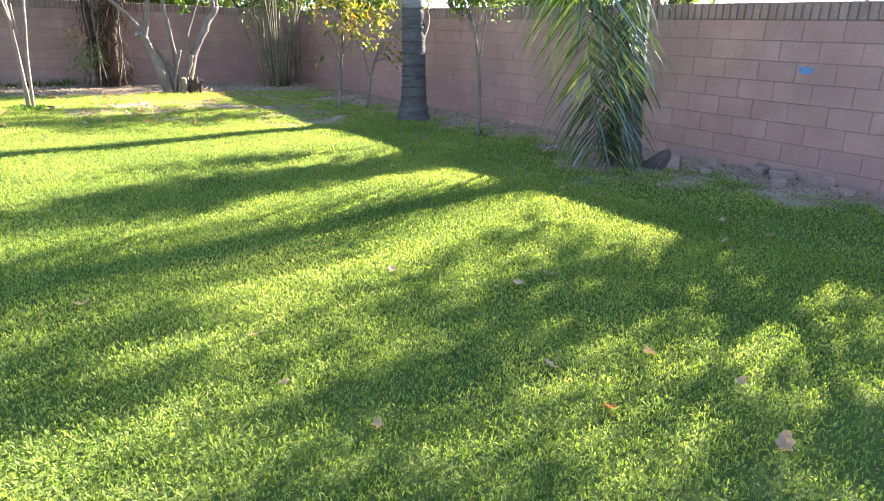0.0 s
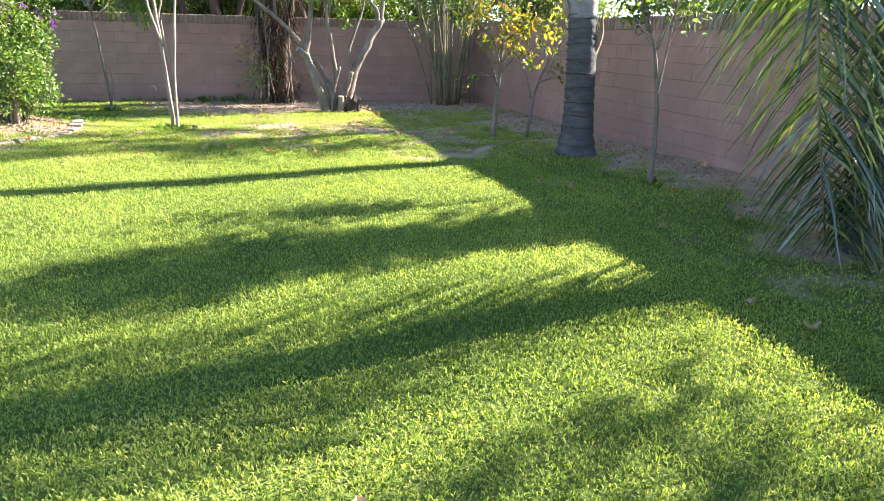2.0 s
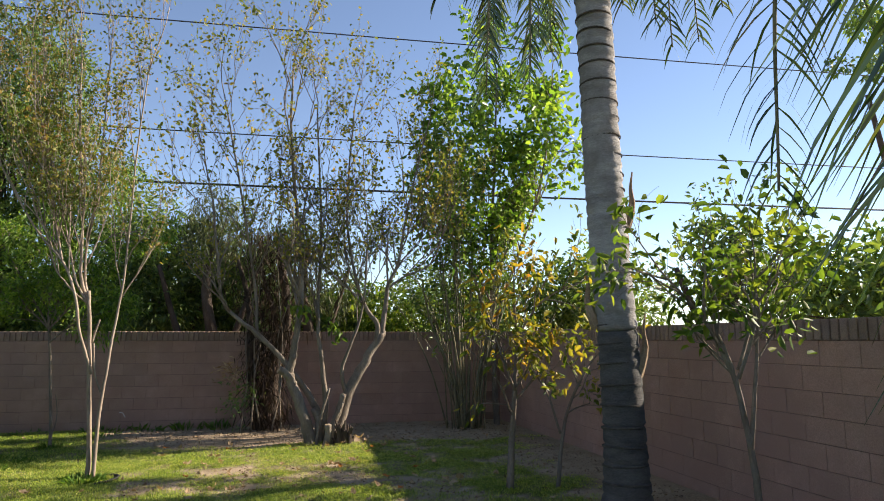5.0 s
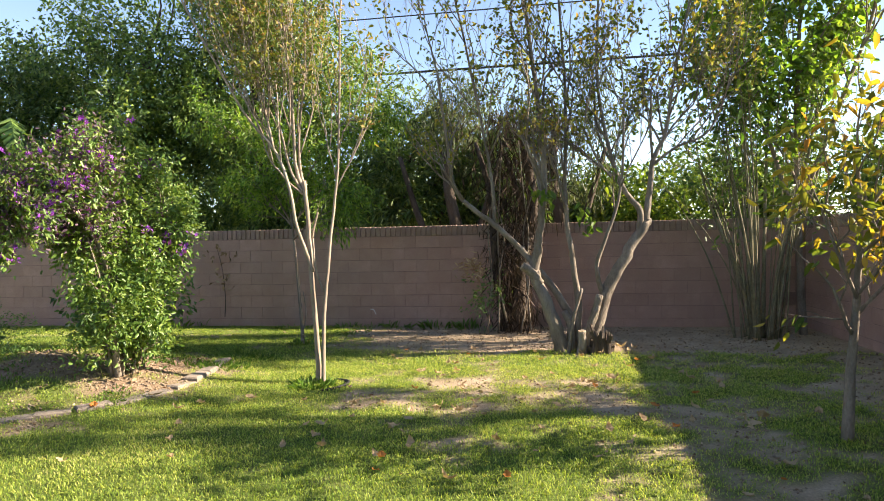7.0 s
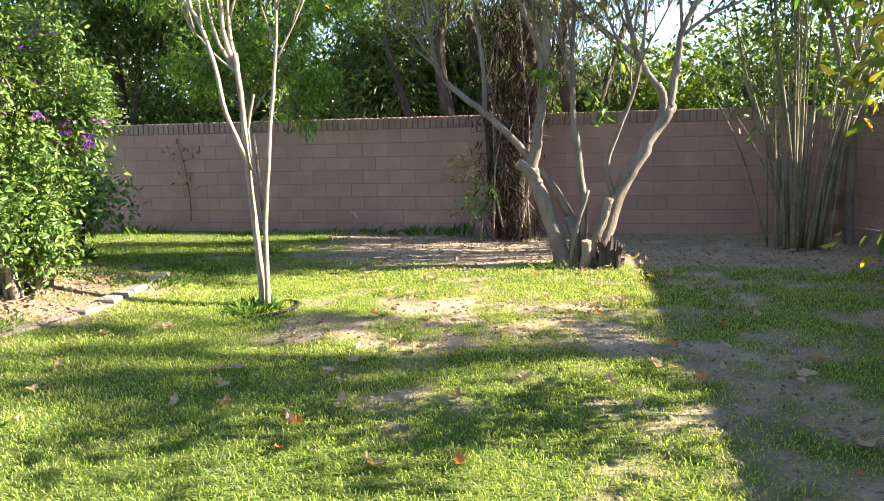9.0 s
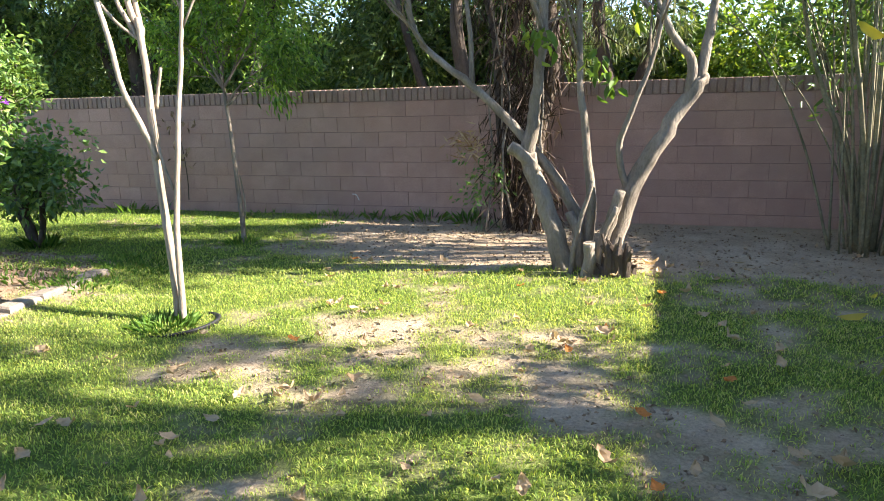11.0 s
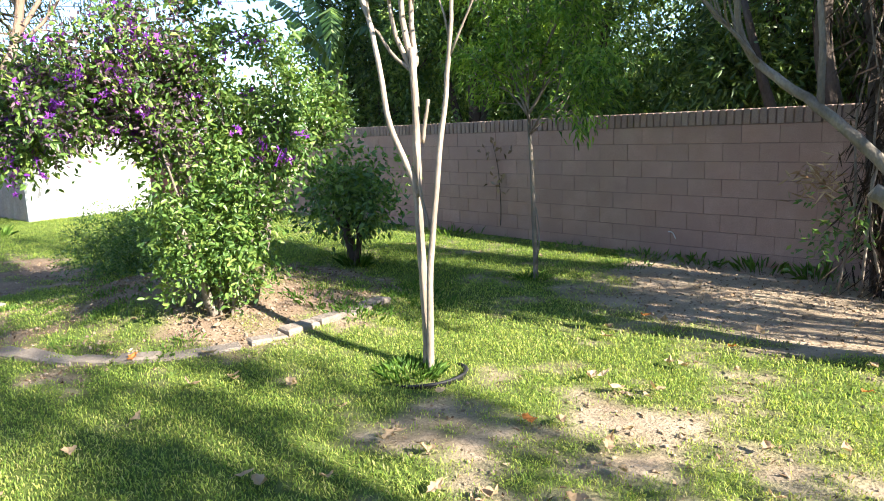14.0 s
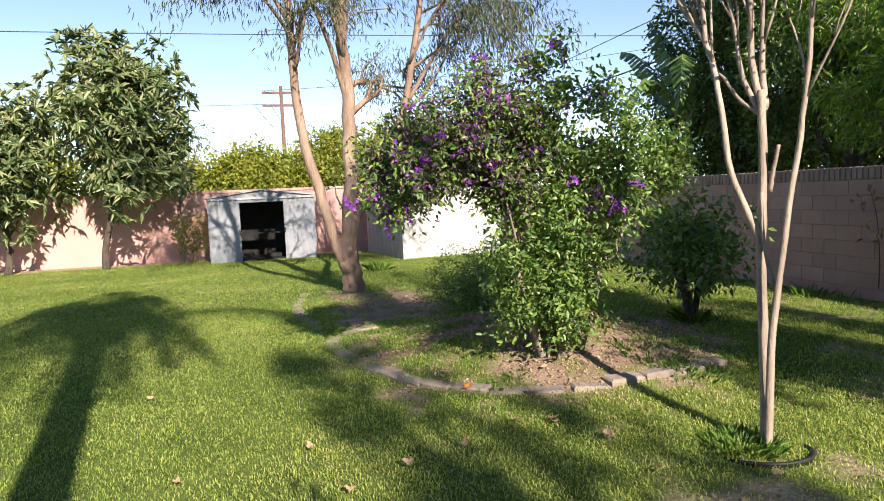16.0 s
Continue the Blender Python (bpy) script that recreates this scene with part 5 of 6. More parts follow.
loquat((-14.4, 5.3, 0), (-14.1, 6.05, 3.75), (1.4, 1.6, 2.4), 100, 61, "broad loquat tree with long grey-green leaves")
loquat((-14.6, 3.0, 0), (-14.1, 3.0, 2.9), (1.2, 1.75, 1.8), 78, 62, "loquat tree with pale new leaves")
rng0 = np.random.default_rng(63)
mass_tree("side_tree", (-14.9, 7.2, 0), "thin leafy tree beside the grey shed", [([(-14.9, 7.2, -0.05), (-14.9, 7.1, 1.2), (-14.8, 7.3, 2.6)], 0.05, 0.03)], crown_clumps(rng0, (-14.7, 7.3, 3.3), (0.8, 0.9, 1.3), 26, 0.3), M_BARK, L_MID, 260, 0.1, 0.4, 64)
fan_tree("flower_plant", (-14.6, 7.3, 0), "dry flowering plant beside the grey shed",
         [([(-14.6 + 0.1 * k, 7.3 + 0.08 * (k % 3), -0.03), (-14.6 + 0.14 * k, 7.25 + 0.16 * (k % 3), 0.4), (-14.55 + 0.12 * k, 7.2 + 0.24 * (k % 3), 0.8)], 0.012, 0.006, 0.2, 5) for k in range(-2, 4)],
         M_CANE, L_AUTUMN, 3, 0.08, 0.4, 65, 1, 3, 0.35, 0.6, 0.1, 0.4, 0.05, category="plant")
rng0 = np.random.default_rng(66)
mass_tree("small_tree", (-13.3, 11.5, 0), "small leafy tree between the two sheds", [([(-13.3, 11.5, -0.05), (-13.3, 11.5, 0.8), (-13.2, 11.5, 1.6)], 0.04, 0.03)], crown_clumps(rng0, (-13.2, 11.5, 2.0), (0.6, 0.6, 0.7), 18, 0.25), M_BARK, L_MID, 300, 0.09, 0.4, 67)


# ---- beyond the walls ----
def backdrop_tree(name, x, y, h, rx, ry, label, leaf, seed, base=1.2, per=150, size=0.12, aspect=0.45, count=60, clump=0.5, bark=M_BARK_DARK, droop=0.3):
    rng = np.random.default_rng(seed)
    cl = crown_clumps(rng, (x, y, (h + base) / 2), (rx, ry, (h - base) / 2), count, clump)
    trunk = [([(x, y, -0.1), (x + 0.1, y, h * 0.25), (x - 0.1, y, h * 0.5), (x, y, h * 0.72)], 0.16, 0.06), ([(x + 0.1, y, h * 0.1), (x + 0.5, y + 0.1, h * 0.35), (x + 0.9, y, h * 0.6)], 0.09, 0.04), ([(x - 0.1, y, h * 0.12), (x - 0.6, y - 0.1, h * 0.35), (x - 1.0, y, h * 0.6)], 0.09, 0.04)]
    return mass_tree(name, (x, y, 0), label, trunk, cl, bark, leaf, per, size, aspect, seed + 1, droop)


backdrop_tree("large_tree", -5.2, 19.2, 8.2, 2.7, 1.6, "large dense dark green tree behind the wall", L_MID, 101, 0.7, 1500, 0.115, 0.45, 62, 0.62)
backdrop_tree("large_tree", -8.6, 19.6, 7.0, 2.4, 1.6, "dense dark green tree behind the wall", L_DARK, 103, 0.7, 1400, 0.12, 0.45, 60, 0.66)
backdrop_tree("large_tree", -2.7, 19.3, 9.4, 2.7, 1.4, "leafy green tree behind the wall", L_MID, 105, 0.7, 1500, 0.105, 0.4, 135, 0.56)
backdrop_tree("evergreen_tree", 0.6, 19.0, 4.3, 1.6, 1.1, "dark feathery evergreen behind the wall", L_DARK, 107, 0.7, 2000, 0.13, 0.3, 62, 0.38)
backdrop_tree("evergreen_tree", 2.2, 19.6, 4.4, 1.5, 1.1, "dark feathery evergreen behind the wall", L_DARK, 109, 0.7, 2000, 0.13, 0.3, 58, 0.38)
backdrop_tree("pepper_tree", 3.6, 18.6, 5.2, 1.8, 1.0, "feathery grey-green pepper tree behind the wall", L_GREY, 111, 1.8, 900, 0.16, 0.12, 34, 0.42, M_BARK_DARK, 1.1)
backdrop_tree("pepper_tree", 1.7, 17.9, 5.0, 0.9, 0.7, "feathery olive green tree behind the wall", L_GREY, 113, 2.6, 900, 0.15, 0.12, 22, 0.4, M_BARK_DARK, 1.1)
backdrop_tree("hedge_tree", 5.6, 20.5, 3.1, 2.2, 1.2, "light green shrub trees behind the wall", L_YOUNG, 115, 0.6, 800, 0.12, 0.5, 60, 0.5)
backdrop_tree("hedge_tree", 9.6, 17.4, 3.4, 1.8, 1.4, "green tree behind the corner", L_MID, 117, 0.8, 800, 0.12, 0.45, 70, 0.5)
backdrop_tree("hedge_tree", 7.4, 19.0, 3.5, 1.5, 0.9, "green shrub tree behind the wall corner", L_MID, 118, 0.5, 900, 0.11, 0.45, 60, 0.42)
backdrop_tree("hedge_tree", 9.8, 12.7, 4.3, 1.1, 1.5, "dark green tree behind the side wall", L_DARK, 119, 0.9, 700, 0.12, 0.45, 36, 0.38)
backdrop_tree("hedge_tree", 9.6, 9.9, 2.7, 1.0, 1.2, "green shrub tree behind the side wall", L_MID, 121, 0.9, 800, 0.12, 0.45, 50, 0.42)
# next three: unseen trees, added only to throw shade across the near lawn
backdrop_tree("unseen_shade_caster", 9.3, 7.12, 5.6, 0.8, 0.3, "unseen dense tree added behind the side wall to shade the lawn", L_MID, 123, 1.2, 1100, 0.12, 0.45, 42, 0.36)
backdrop_tree("unseen_shade_caster", 10.4, 3.15, 5.7, 1.4, 1.9, "unseen broad tree added behind the side wall to shade the lawn", L_MID, 125, 2.4, 1000, 0.12, 0.45, 54, 0.36)
backdrop_tree("unseen_shade_caster", 10.2, 0.95, 5.2, 1.2, 1.2, "unseen sparse tree added behind the side wall to shade the lawn", L_MID, 127, 2.4, 800, 0.12, 0.45, 54, 0.4)
# added high and out of view to cast the dapple by the bed
backdrop_tree("unseen_shade_caster", 14.0, 13.2, 9.6, 1.8, 1.25, "unseen tall open tree added beyond the side wall for lawn dapple", L_MID, 129, 5.4, 2600, 0.12, 0.5, 46, 0.17)
for k, (x, y, h, r) in enumerate([(-19.0, 5.6, 3.5, 2.2), (-19.0, 8.8, 3.1, 2.2), (-19.5, 12.0, 3.8, 2.0), (-19.0, 2.0, 4.2, 2.2), (-24, 15, 4.8, 2.2), (-18.5, -1.5, 4.5, 2.0)]):
    backdrop_tree("hedge_tree", x, y, h, 1.2, r, "sunlit yellow-green hedge behind the back wall", L_HEDGE, 131 + 2 * k, 0.5, 900, 0.15, 0.5, 90, 0.55)

for k, (x, y, h, r) in enumerate([(-10.5, 22.0, 4.4, 2.2), (-6.6, 21.8, 4.0, 2.2), (-3.4, 21.4, 3.9, 2.0), (-0.8, 21.2, 3.7, 1.9), (1.6, 21.6, 3.5, 1.8), (4.0, 21.0, 2.9, 1.6)]):
    backdrop_tree("hedge_tree", x, y, h, r, 0.9, "dense dark green shrubs behind the far wall", L_DARK, 171 + 2 * k, 0.4, 700, 0.15, 0.45, 60, 0.55)

# banana leaves over the far wall
rng0 = np.random.default_rng(141)
bt = thing("banana_plant", (-7.5, 17.65, 0), "banana plant with torn broad leaves behind the wall", "plant")
b = Build()
b.tube(curve_pts([(0, 0, -0.05), (0.02, 0, 1.5), (0, 0, 2.9)], 5), list(np.linspace(0.12, 0.07, 11)), 10)
b.part("stem", M_CANE, bt, smooth=True)
for a, up, reach, low, tip in ((3.14, 1.9, 2.2, 0.42, 1.0), (2.9, 2.4, 1.9, 0.5, 1.05), (4.6, 0.9, 1.2, 0.8, 0.2), (5.6, 1.3, 1.2, 0.8, 0.2), (0.6, 1.0, 1.0, 0.8, 0.2)):
    line = curve_pts([(0, 0, 2.8), (math.cos(a) * reach * 0.4, math.sin(a) * reach * 0.4, 2.8 + up * low), (math.cos(a) * reach * 0.8, math.sin(a) * reach * 0.8, 2.8 + up * 0.85), (math.cos(a) * reach * 1.15, math.sin(a) * reach * 1.15, 2.8 + up * tip)], 8)
    b = Build()
    side = Vector((-math.sin(a), math.cos(a), 0))
    for i in range(len(line) - 1):
        w = 0.24 * math.sin(math.pi * (i + 0.8) / len(line)) + 0.02
        for s in (-1, 1):
            sag = Vector((0, 0, -0.12 - 0.1 * rng0.random()))
            p, q = line[i], line[i].lerp(line[i + 1], 0.82)
            e0, e1 = p + side * s * w + sag, q + side * s * w + sag
            th = Vector((0, 0, 0.004))
            b.add([p, q, e1, e0, p + th, q + th, e1 + th, e0 + th], [(0, 1, 2, 3), (7, 6, 5, 4), (0, 4, 5, 1), (1, 5, 6, 2), (2, 6, 7, 3), (3, 7, 4, 0)])
    b.part("leaf", L_CITRUS, bt)


# ---- poles and cables ----
def utility_pole(x, y, h, arms):
    t = thing("utility_pole", (x, y, 0), "brown wooden utility pole with crossarms in the distance", "utility pole")
    b = Build()
    b.tube([(0, 0, -0.2), (0, 0, h * 0.5), (0, 0, h)], [0.14, 0.125, 0.1], 10)
    b.part("pole", M_POLE, t, smooth=True)
    for z in arms:
        b = Build()
        b.box(-0.06, -1.2, z, 0.06, 1.2, z + 0.14)
        b.part("crossarm", M_POLE, t)
        for y_ in (-1.05, -0.5, 0.5, 1.05):
            b = Build()
            b.tube([(0, y_, z + 0.14), (0, y_, z + 0.24), (0, y_, z + 0.34)], [0.05, 0.06, 0.03], 8)
            b.part("insulator", M_SHED_TRIM, t)


utility_pole(-40.5, 10.7, 8.9, (7.6, 8.4))
utility_pole(-90.0, 14.5, 10.0, (8.2, 9.4))
for px, py in ((-60, 22.8), (45, 21.4), (-22.5, 42), (-22, -40)):
    utility_pole(px, py, 11.2, (8.2, 10.4))


def cable(p, q, sag, r, label="thin black cable strung between wooden poles"):
    b = Build()
    p, q = Vector(p), Vector(q)
    n = 24
    pts = [p.lerp(q, i / n) - Vector((0, 0, sag * 4 * (i / n) * (1 - i / n))) for i in range(n + 1)]
    b.tube(pts, [r] * (n + 1), 5)
    tagged(b.part("overhead_cable", M_CABLE, None), label, "cable", "overhead cables")


cable((-60, 22.8, 10.6), (45, 21.4, 10.8), 0.7, 0.018)
cable((-60, 22.8, 7.6), (45, 21.4, 7.4), 0.5, 0.016)
cable((-60, 22.8, 6.2), (45, 21.4, 6.0), 0.5, 0.028, "thick black cable strung between wooden poles")
cable((-22, -40, 8.3), (-22.5, 42, 8.5), 0.6, 0.016)
cable((-22, -40, 6.2), (-40.5, 9.5, 7.75), 0.5, 0.014)
cable((-40.5, 9.5, 8.6), (-22.5, 42, 10.4), 0.8, 0.014)
cable((-40.5, 9.0, 7.75), (-90, 14.0, 9.5), 0.8, 0.016)
cable((-40.5, 10.0, 7.75), (-90, 15.0, 9.5), 0.8, 0.016)


# ---- bed edging, tree ring, stones, litter ----
edge_ctrl = [(-3.45, 10.75, 0), (-3.3, 10.28, 0), (-2.75, 10.02, 0), (-1.75, 10.2, 0), (-0.8, 10.55, 0), (-0.27, 11.1, 0), (-0.09, 11.75, 0), (-0.17, 12.45, 0), (-0.32, 13.0, 0)]
edge_line = curve_pts(edge_ctrl, 10)
bed = thing("bed_edging", (0, 0, 0), "curved row of grey concrete edging blocks round the mound", "edging")


def edging_mesh(w):
    b = Build()
    a, d, h, c = w / 2, 0.075, 0.05, 0.014
    v = [(-a, -d, -0.1), (a, -d, -0.1), (a, d, -0.1), (-a, d, -0.1), (-a, -d, h - c), (a, -d, h - c), (a, d, h - c), (-a, d, h - c), (-a + c, -d + c, h), (a - c, -d + c, h), (a - c, d - c, h), (-a + c, d - c, h)]
    f = [(8, 9, 10, 11)]
    for i in range(4):
        j = (i + 1) % 4
        f += [(i, j, 4 + j, 4 + i), (4 + i, 4 + j, 8 + j, 8 + i)]
    b.add(v, f)
    return b.mesh("edging_block")


edge_block = edging_mesh(0.285)
erng = random.Random(5)
acc = 0.0
for p, q in zip(edge_line, edge_line[1:]):
    acc += (q - p).length
    if acc >= 0.3:
        acc -= 0.3
        d = q - p
        if erng.random() < 0.95:
            part_mesh("edging_block", edge_block, M_EDGING, bed, m=pose(q.x, q.y, ground_z(q.x, q.y) - 0.022 + erng.uniform(-0.015, 0.012), erng.uniform(-3, 3), erng.uniform(-3, 3), math.degrees(math.atan2(d.y, d.x)) + erng.uniform(-4, 4)))
bed2 = thing("bed_edging", (0, 0, 0), "row of weathered edging stones by the peeling tree", "edging")
for k in range(11):
    x = -6.9 + 0.31 * k
    y = 9.95 - 0.2 * math.sin(k * 0.3)
    part_mesh("edging_block", edge_block, M_EDGING, bed2, m=pose(x, y, ground_z(x, y) - 0.03 + erng.uniform(-0.02, 0.015), erng.uniform(-5, 5), erng.uniform(-4, 4), erng.uniform(-10, 10)))

# sunken black pot rim round the slender tree
rim = Build()
n, R = 40, 0.27
v = []
for k in range(n):
    a = 2 * math.pi * k / n
    tilt = 0.03 * math.cos(a) - 0.012
    for r, z in ((R, -0.03), (R + 0.012, 0.03), (R + 0.02, 0.038), (R + 0.004, 0.046), (R - 0.012, 0.03), (R - 0.02, -0.03)):
        v.append((r * math.cos(a), r * math.sin(a), z + tilt))
rim.add(v, [(k * 6 + j, ((k + 1) % n) * 6 + j, ((k + 1) % n) * 6 + (j + 1) % 6, k * 6 + (j + 1) % 6) for k in range(n) for j in range(6)])
ob = rim.part("plant_pot_rim", M_RUBBER, None, smooth=True, m=pose(1.18, 12.12, -0.018))
tagged(ob, "black plastic pot rim sunk round the slender tree", "pot rim")


def tuft(x, y, n, r, h, rng, lean=0.5):
    a, d = rng.uniform(0, 2 * np.pi, n), r * np.sqrt(rng.random(n))
    px, py = x + d * np.cos(a), y + d * np.sin(a)
    pos = np.stack([px, py, height(px, py) - 0.01], 1)
    way = np.stack([np.cos(a) * lean, np.sin(a) * lean, np.ones(n)], 1) + rng.normal(size=(n, 3)) * 0.25
    return pos, way, h * (0.5 + 0.6 * rng.random(n))


def weeds():
    rng = np.random.default_rng(201)
    got = [tuft(*q, rng) for q in ((1.12, 12.05, 260, 0.2, 0.13), (0.2, 16.55, 60, 0.35, 0.16), (-0.9, 16.55, 50, 0.3, 0.12), (0.9, 16.6, 40, 0.25, 0.2), (1.55, 16.6, 50, 0.28, 0.25), (2.1, 16.55, 40, 0.2, 0.25),
                                   (-1.9, 16.6, 40, 0.4, 0.1), (-3.0, 16.55, 50, 0.4, 0.25), (-2.1, 13.95, 60, 0.15, 0.3), (0.35, 15.9, 90, 0.3, 0.1), (-0.1, 14.8, 60, 0.15, 0.14), (5.95, 7.3, 30, 0.08, 0.14), (3.9, 14.0, 60, 0.3, 0.06), (-9.6, 11.6, 60, 0.2, 0.35))]
    got += [tuft(rng.uniform(-3.2, -0.3), rng.uniform(10.4, 13.0), int(rng.integers(20, 50)), 0.12, 0.08, rng) for _ in range(26)]
    got += [tuft(rng.uniform(-0.6, 0.3), rng.uniform(12.4, 13.8), 60, 0.25, 0.11, rng) for _ in range(9)]
    pos, way, L = (np.concatenate(c) for c in zip(*got))
    ob = part_mesh("weeds", leaf_mesh("weeds", pos, way, L, 0.010, rng, bend=0.2), M_WEED, None)
    tagged(ob, "longer green grass and strappy weeds in tufts", "weeds", kind="stuff")


weeds()

# leafy twig on the far wall and a pale stick
b = Build()
b.tube(curve_pts([(0, 0, 0.15), (0.03, -0.02, 0.5), (-0.02, -0.01, 1.0), (-0.1, -0.02, 1.35)], 5), list(np.linspace(0.008, 0.004, 16)), 5)
t = thing("wall_vine", (-2.3, FAR_Y - 0.04, 0), "thin dry vine with brown leaves on the wall", "vine")
b.part("stem", M_BARK_DARK, t)
rng0 = np.random.default_rng(150)
pos = np.concatenate([np.array([-0.02, -0.04, 0.85]) + rng0.normal(size=(14, 3)) * [0.12, 0.015, 0.1], np.array([-0.05, -0.04, 1.3]) + rng0.normal(size=(16, 3)) * [0.16, 0.015, 0.09]])
part_mesh("leaves", leaf_mesh("leaves", pos, rng0.normal(size=(30, 3)) * [1, 0.15, 1] + [0, -0.1, -0.5], 0.1, 0.05, rng0), M_LITTER, t)
b = Build()
b.tube(curve_pts([(0, 0, 0), (0.05, 0, 0.03), (0.13, 0, 0.0)], 4), [0.006] * 9, 5)
tagged(b.part("pale_stick", M_WHITE, None, m=pose(0.38, FAR_Y - 0.02, 0.28, 0, 40, 0)), "short pale stick caught on the block wall", "stick")

# stones and broken blocks along the side wall
srng = random.Random(9)


def stone(x, y, w, d, h, turn, label):
    b = Build()
    v = []
    for z, k in ((-0.03, 1.0), (h * 0.8, 0.98), (h, 0.88)):
        for sx, sy in ((-1, -1), (1, -1), (1, 1), (-1, 1)):
            v.append((sx * w / 2 * k + srng.uniform(-0.012, 0.012), sy * d / 2 * k + srng.uniform(-0.012, 0.012), z + srng.uniform(-0.008, 0.008)))
    f = [(8, 9, 10, 11)] + [(4 * r + i, 4 * r + (i + 1) % 4, 4 * r + 4 + (i + 1) % 4, 4 * r + 4 + i) for r in range(2) for i in range(4)]
    b.add(v, f)
    tagged(b.part("broken_block", M_STONE, None, m=pose(x, y, ground_z(x, y), srng.uniform(-8, 8), srng.uniform(-8, 8), turn)), label, "stone", "stones by the wall")


for x, y, w_, d_, h_, a in ((7.1, 4.05, 0.2, 0.12, 0.09, 10), (7.1, 3.8, 0.22, 0.14, 0.08, -20), (7.12, 3.45, 0.26, 0.12, 0.1, 60), (6.75, 3.65, 0.24, 0.14, 0.09, 30), (7.15, 4.6, 0.18, 0.12, 0.07, 5), (7.0, 3.15, 0.15, 0.1, 0.06, 80), (6.6, 4.35, 0.16, 0.1, 0.05, 40), (7.15, 6.3, 0.2, 0.12, 0.06, 15), (6.55, 4.72, 0.24, 0.16, 0.14, 30)):
    stone(x, y, w_, d_, h_, a, "rough broken brown block on the soil")

# blue paint mark on the side wall
b = Build()
b.add([(0, -0.06, -0.03), (0, 0.07, -0.035), (0, 0.08, 0.02), (0, 0.02, 0.035), (0, -0.07, 0.02), (-0.003, -0.06, -0.03), (-0.003, 0.07, -0.035), (-0.003, 0.08, 0.02), (-0.003, 0.02, 0.035), (-0.003, -0.07, 0.02)],
      [(5, 6, 7, 8, 9), (0, 1, 6, 5), (1, 2, 7, 6), (2, 3, 8, 7), (3, 4, 9, 8), (4, 0, 5, 9)])
tagged(b.part("paint_mark", M_BLUE, None, m=pose(RIGHT_X - 0.006, 3.9, 1.05)), "small smear of blue paint on the wall", "paint mark")


# fallen leaves
def fallen_mesh(seed, L, W, curl):
    """A crumpled leaf: an uneven outline round a raised midrib, with a stalk."""
    r = random.Random(seed)
    b = Build()
    n, v, f = 7, [], []
    for i in range(n + 1):
        u = i / n
        w = W * (math.sin(math.pi * u ** 0.85) * 0.5 + 0.015) * (1.0 + (0.3 if i % 2 else -0.18) * (seed % 2))
        x = (u - 0.5) * L
        z = curl * (2 * u - 1) ** 2 * L + 0.006
        for k, q in ((-1, 1.0), (-0.5, 0.55), (0, 0.0), (0.5, 0.55), (1, 1.0)):
            v.append((x + r.uniform(-0.003, 0.003), k * w, z + curl * W * q * (0.8 + 0.6 * math.sin(i * 1.3 + seed)) + r.uniform(-0.004, 0.004)))
    for i in range(n):
        f += [(5 * i + k, 5 * i + 5 + k, 5 * i + 6 + k, 5 * i + 1 + k) for k in range(4)]
    b.add(v, f)
    b.tube([(-L * 0.5, 0, 0.012), (-L * 0.65, 0.004, 0.016), (-L * 0.8, 0.01, 0.01)], [0.0018, 0.0015, 0.001], 4)
    return b.mesh("fallen_leaf")


dry = [fallen_mesh(k, 0.085 + 0.012 * k, 0.055 + 0.008 * (k % 3), 0.14 + 0.07 * (k % 3)) for k in range(6)]
for me in dry:
    me.materials.append(L_DRY)
red = [fallen_mesh(10 + k, 0.1, 0.06, 0.18) for k in range(2)]
for me in red:
    me.materials.append(L_ORANGE)
frng = random.Random(21)


def drop_leaf(x, y, orange=False, scale=1.0):
    ob = new("fallen_leaf", frng.choice(red if orange else dry))
    ob.matrix_basis = pose(x, y, ground_z(x, y) + 0.034, frng.uniform(-25, 25), frng.uniform(-25, 25), frng.uniform(0, 360)) @ Matrix.Scale(scale * frng.uniform(0.6, 1.05), 4)
    tagged(ob, "curled orange fallen leaf on the lawn" if orange else "curled dry tan fallen leaf on the lawn", "fallen leaf", "fallen leaves")


LEAVES = [(2.31, 3.29, 0), (1.37, 2.86, 0), (1.34, 2.42, 0), (0.79, 3.56, 0), (2.31, 2.01, 0), (2.27, 1.65, 1), (2.85, 1.50, 0), (1.49, 1.97, 0), (2.74, 1.86, 0), (2.58, 1.16, 0), (2.31, 3.29, 0), (3.05, 2.83, 0), (2.81, 2.80, 0), (3.41, 10.15, 0), (3.80, 10.06, 0), (3.90, 12.21, 1), (4.83, 9.78, 1), (1.89, 10.88, 0), (0.79, 11.37, 0), (2.36, 10.88, 0), (2.83, 11.84, 0), (3.23, 11.59, 0), (3.04, 11.31, 0), (3.74, 11.25, 0), (0.28, 9.59, 0), (0.53, 8.84, 0), (-1.30, 8.43, 0), (0.41, 11.15, 0), (0.37, 11.19, 0), (0.80, 11.37, 0), (1.29, 11.39, 0)]
for x, y, o in LEAVES:
    drop_leaf(x, y, bool(o), 0.75)
for _ in range(85):
    drop_leaf(frng.uniform(1.5, 5.2), frng.uniform(10.5, 14.5), frng.random() < 0.15)
for _ in range(34):
    drop_leaf(frng.uniform(4.5, 7.1), frng.uniform(2.5, 15.5), frng.random() < 0.1, 0.9)
for _ in range(22):
    drop_leaf(frng.uniform(-0.5, 4.2), frng.uniform(9.5, 11.5), frng.random() < 0.2)
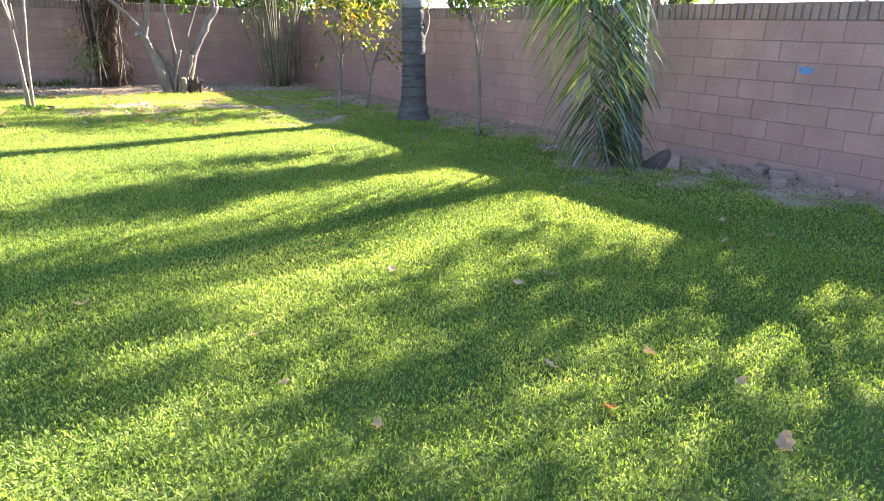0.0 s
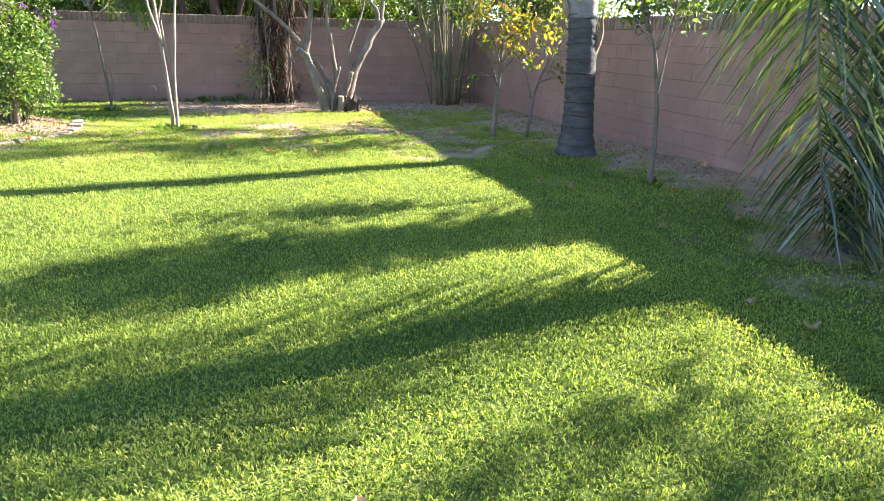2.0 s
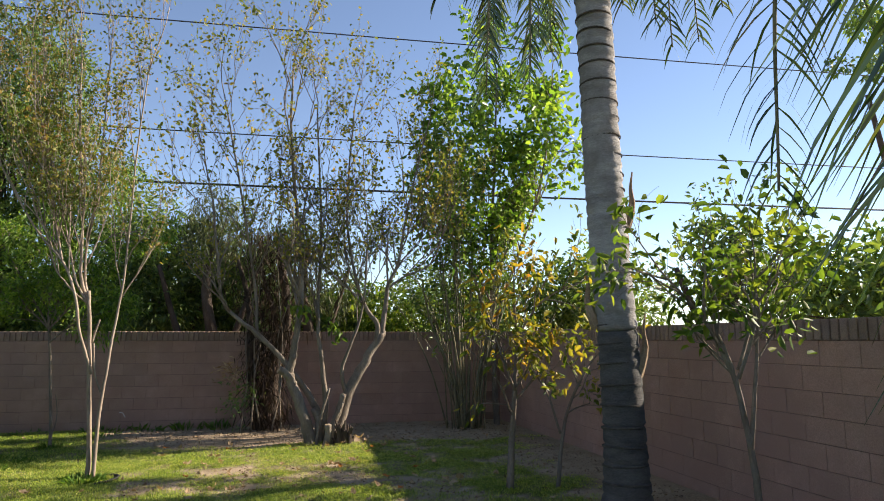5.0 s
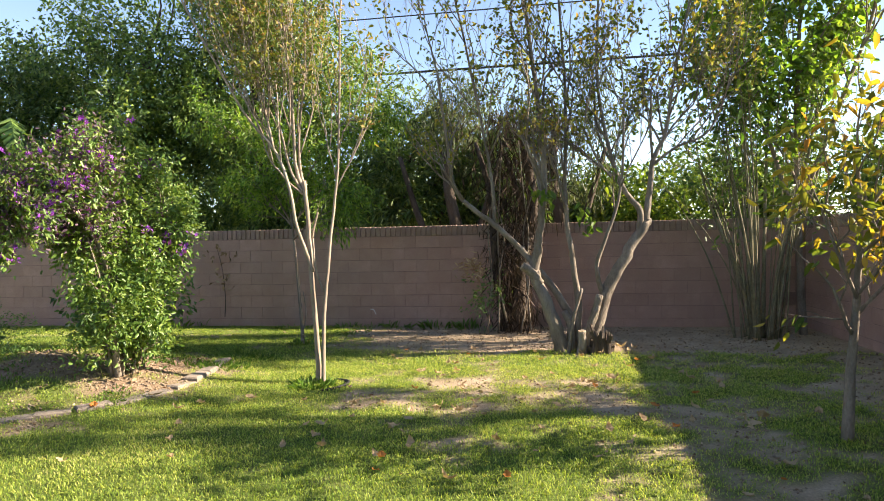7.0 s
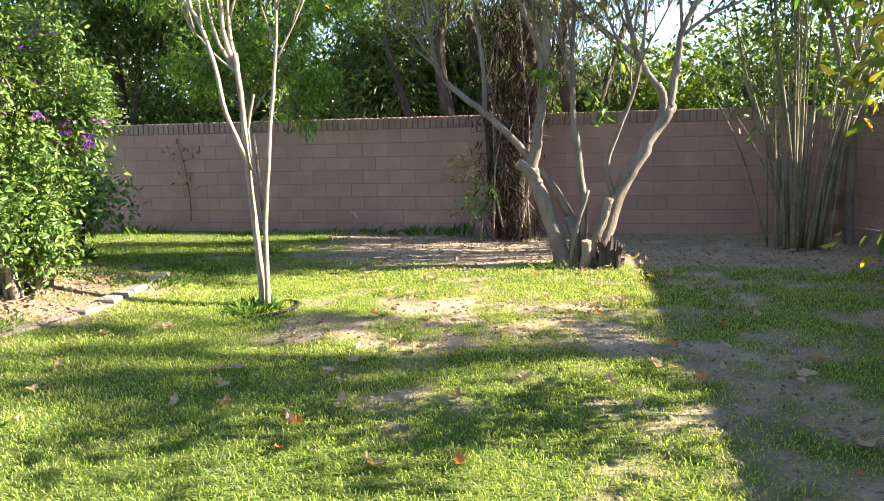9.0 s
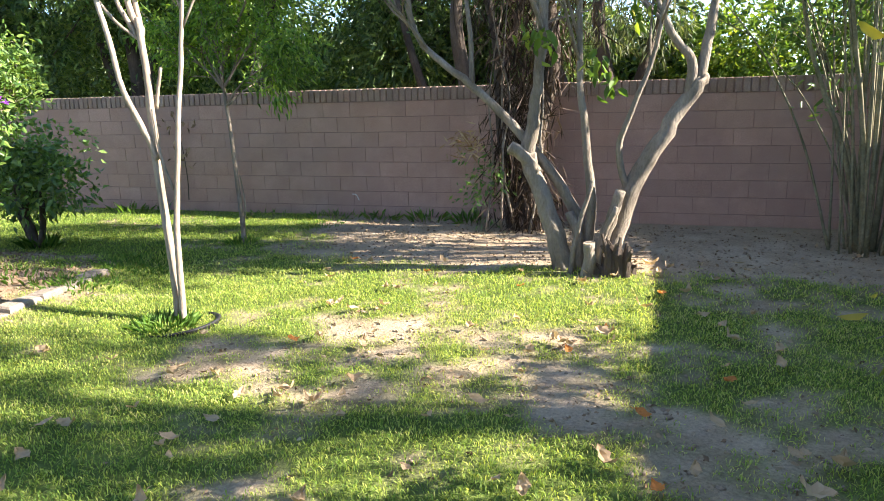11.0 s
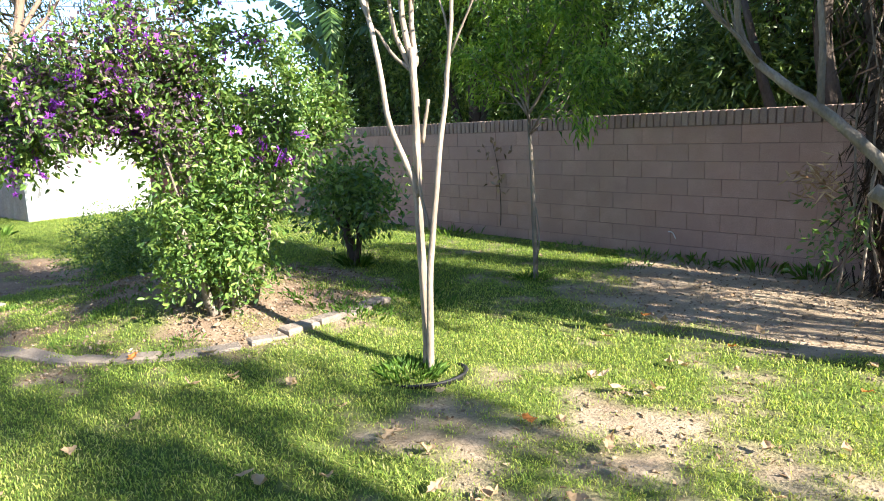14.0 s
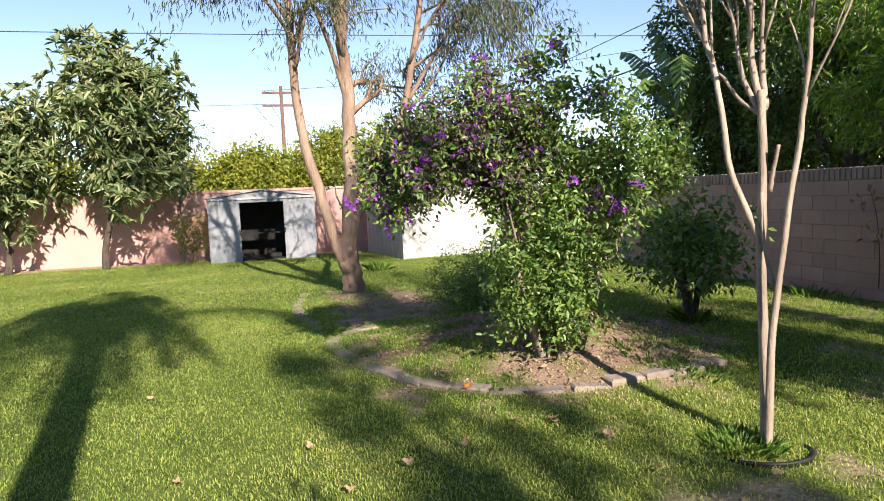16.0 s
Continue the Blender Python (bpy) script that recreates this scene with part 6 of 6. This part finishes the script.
for _ in range(22):
    drop_leaf(frng.uniform(-1, 6.5), frng.uniform(14.2, 16.4), False, 0.8)

# crumbs of soil, twigs and leaf bits on the bare earth
def litter():
    rng = np.random.default_rng(301)
    x = np.concatenate([rng.uniform(5.2, 7.25, 9000), rng.uniform(-4, 7.2, 26000), rng.uniform(-3.4, -0.1, 9000), rng.uniform(-7.5, -3, 2500)])
    y = np.concatenate([rng.uniform(1.5, 9.5, 9000), rng.uniform(9.5, 16.6, 26000), rng.uniform(10.2, 13.5, 9000), rng.uniform(10, 12, 2500)])
    keep = rng.random(len(x)) < bare(x, y) * 0.8
    x, y = x[keep], y[keep]
    n = len(x)
    pos = np.stack([x, y, height(x, y) + 0.004], 1)
    way = rng.normal(size=(n, 3)) * np.array([1, 1, 0.35]) + np.array([0, 0, 0.12])
    L = 0.012 + 0.035 * rng.random(n) ** 2.5
    ob = part_mesh("leaf_litter", leaf_mesh("leaf_litter", pos, way, L, L * 0.55, rng), M_LITTER, None)
    tagged(ob, "small dry leaf bits and crumbs on bare soil", "litter", kind="stuff")
    # clods
    keep = rng.random(n) < 0.35
    c = pos[keep]
    m = len(c)
    r = 0.006 + 0.016 * rng.random((m, 1, 1)) ** 2
    corner = np.array([[1, 0, 0], [-1, 0, 0], [0, 1, 0], [0, -1, 0], [0, 0, 0.8], [0, 0, -0.6]])[None] * (0.7 + 0.6 * rng.random((m, 6, 1)))
    spin = rng.uniform(0, 2 * np.pi, m)
    cs, sn = np.cos(spin)[:, None], np.sin(spin)[:, None]
    pts = np.stack([corner[..., 0] * cs - corner[..., 1] * sn, corner[..., 0] * sn + corner[..., 1] * cs, corner[..., 2]], 2) * r + c[:, None]
    o = np.arange(m).reshape(-1, 1, 1) * 6
    tri = np.array([[0, 2, 4], [2, 1, 4], [1, 3, 4], [3, 0, 4], [2, 0, 5], [1, 2, 5], [3, 1, 5], [0, 3, 5]])[None] + o
    ob = part_mesh("soil_clods", mesh_arrays("soil_clods", pts.reshape(-1, 3), tri.reshape(-1, 3)), M_SOIL, None)
    tagged(ob, "loose clods of pale brown garden soil", "soil", kind="stuff")


litter()

# ---- the blocks of the walls ----
block_wall("wall_far", RIGHT_X - BACK_X, pose(BACK_X, FAR_Y, 0), (9.0, 23.2), "brown slump block wall with soldier brick cap")
block_wall("wall_right", FAR_Y + 8.0, pose(RIGHT_X, FAR_Y, 0, 0, 0, -90), (0.0, 14.4), "long brown slump block wall with soldier brick cap")
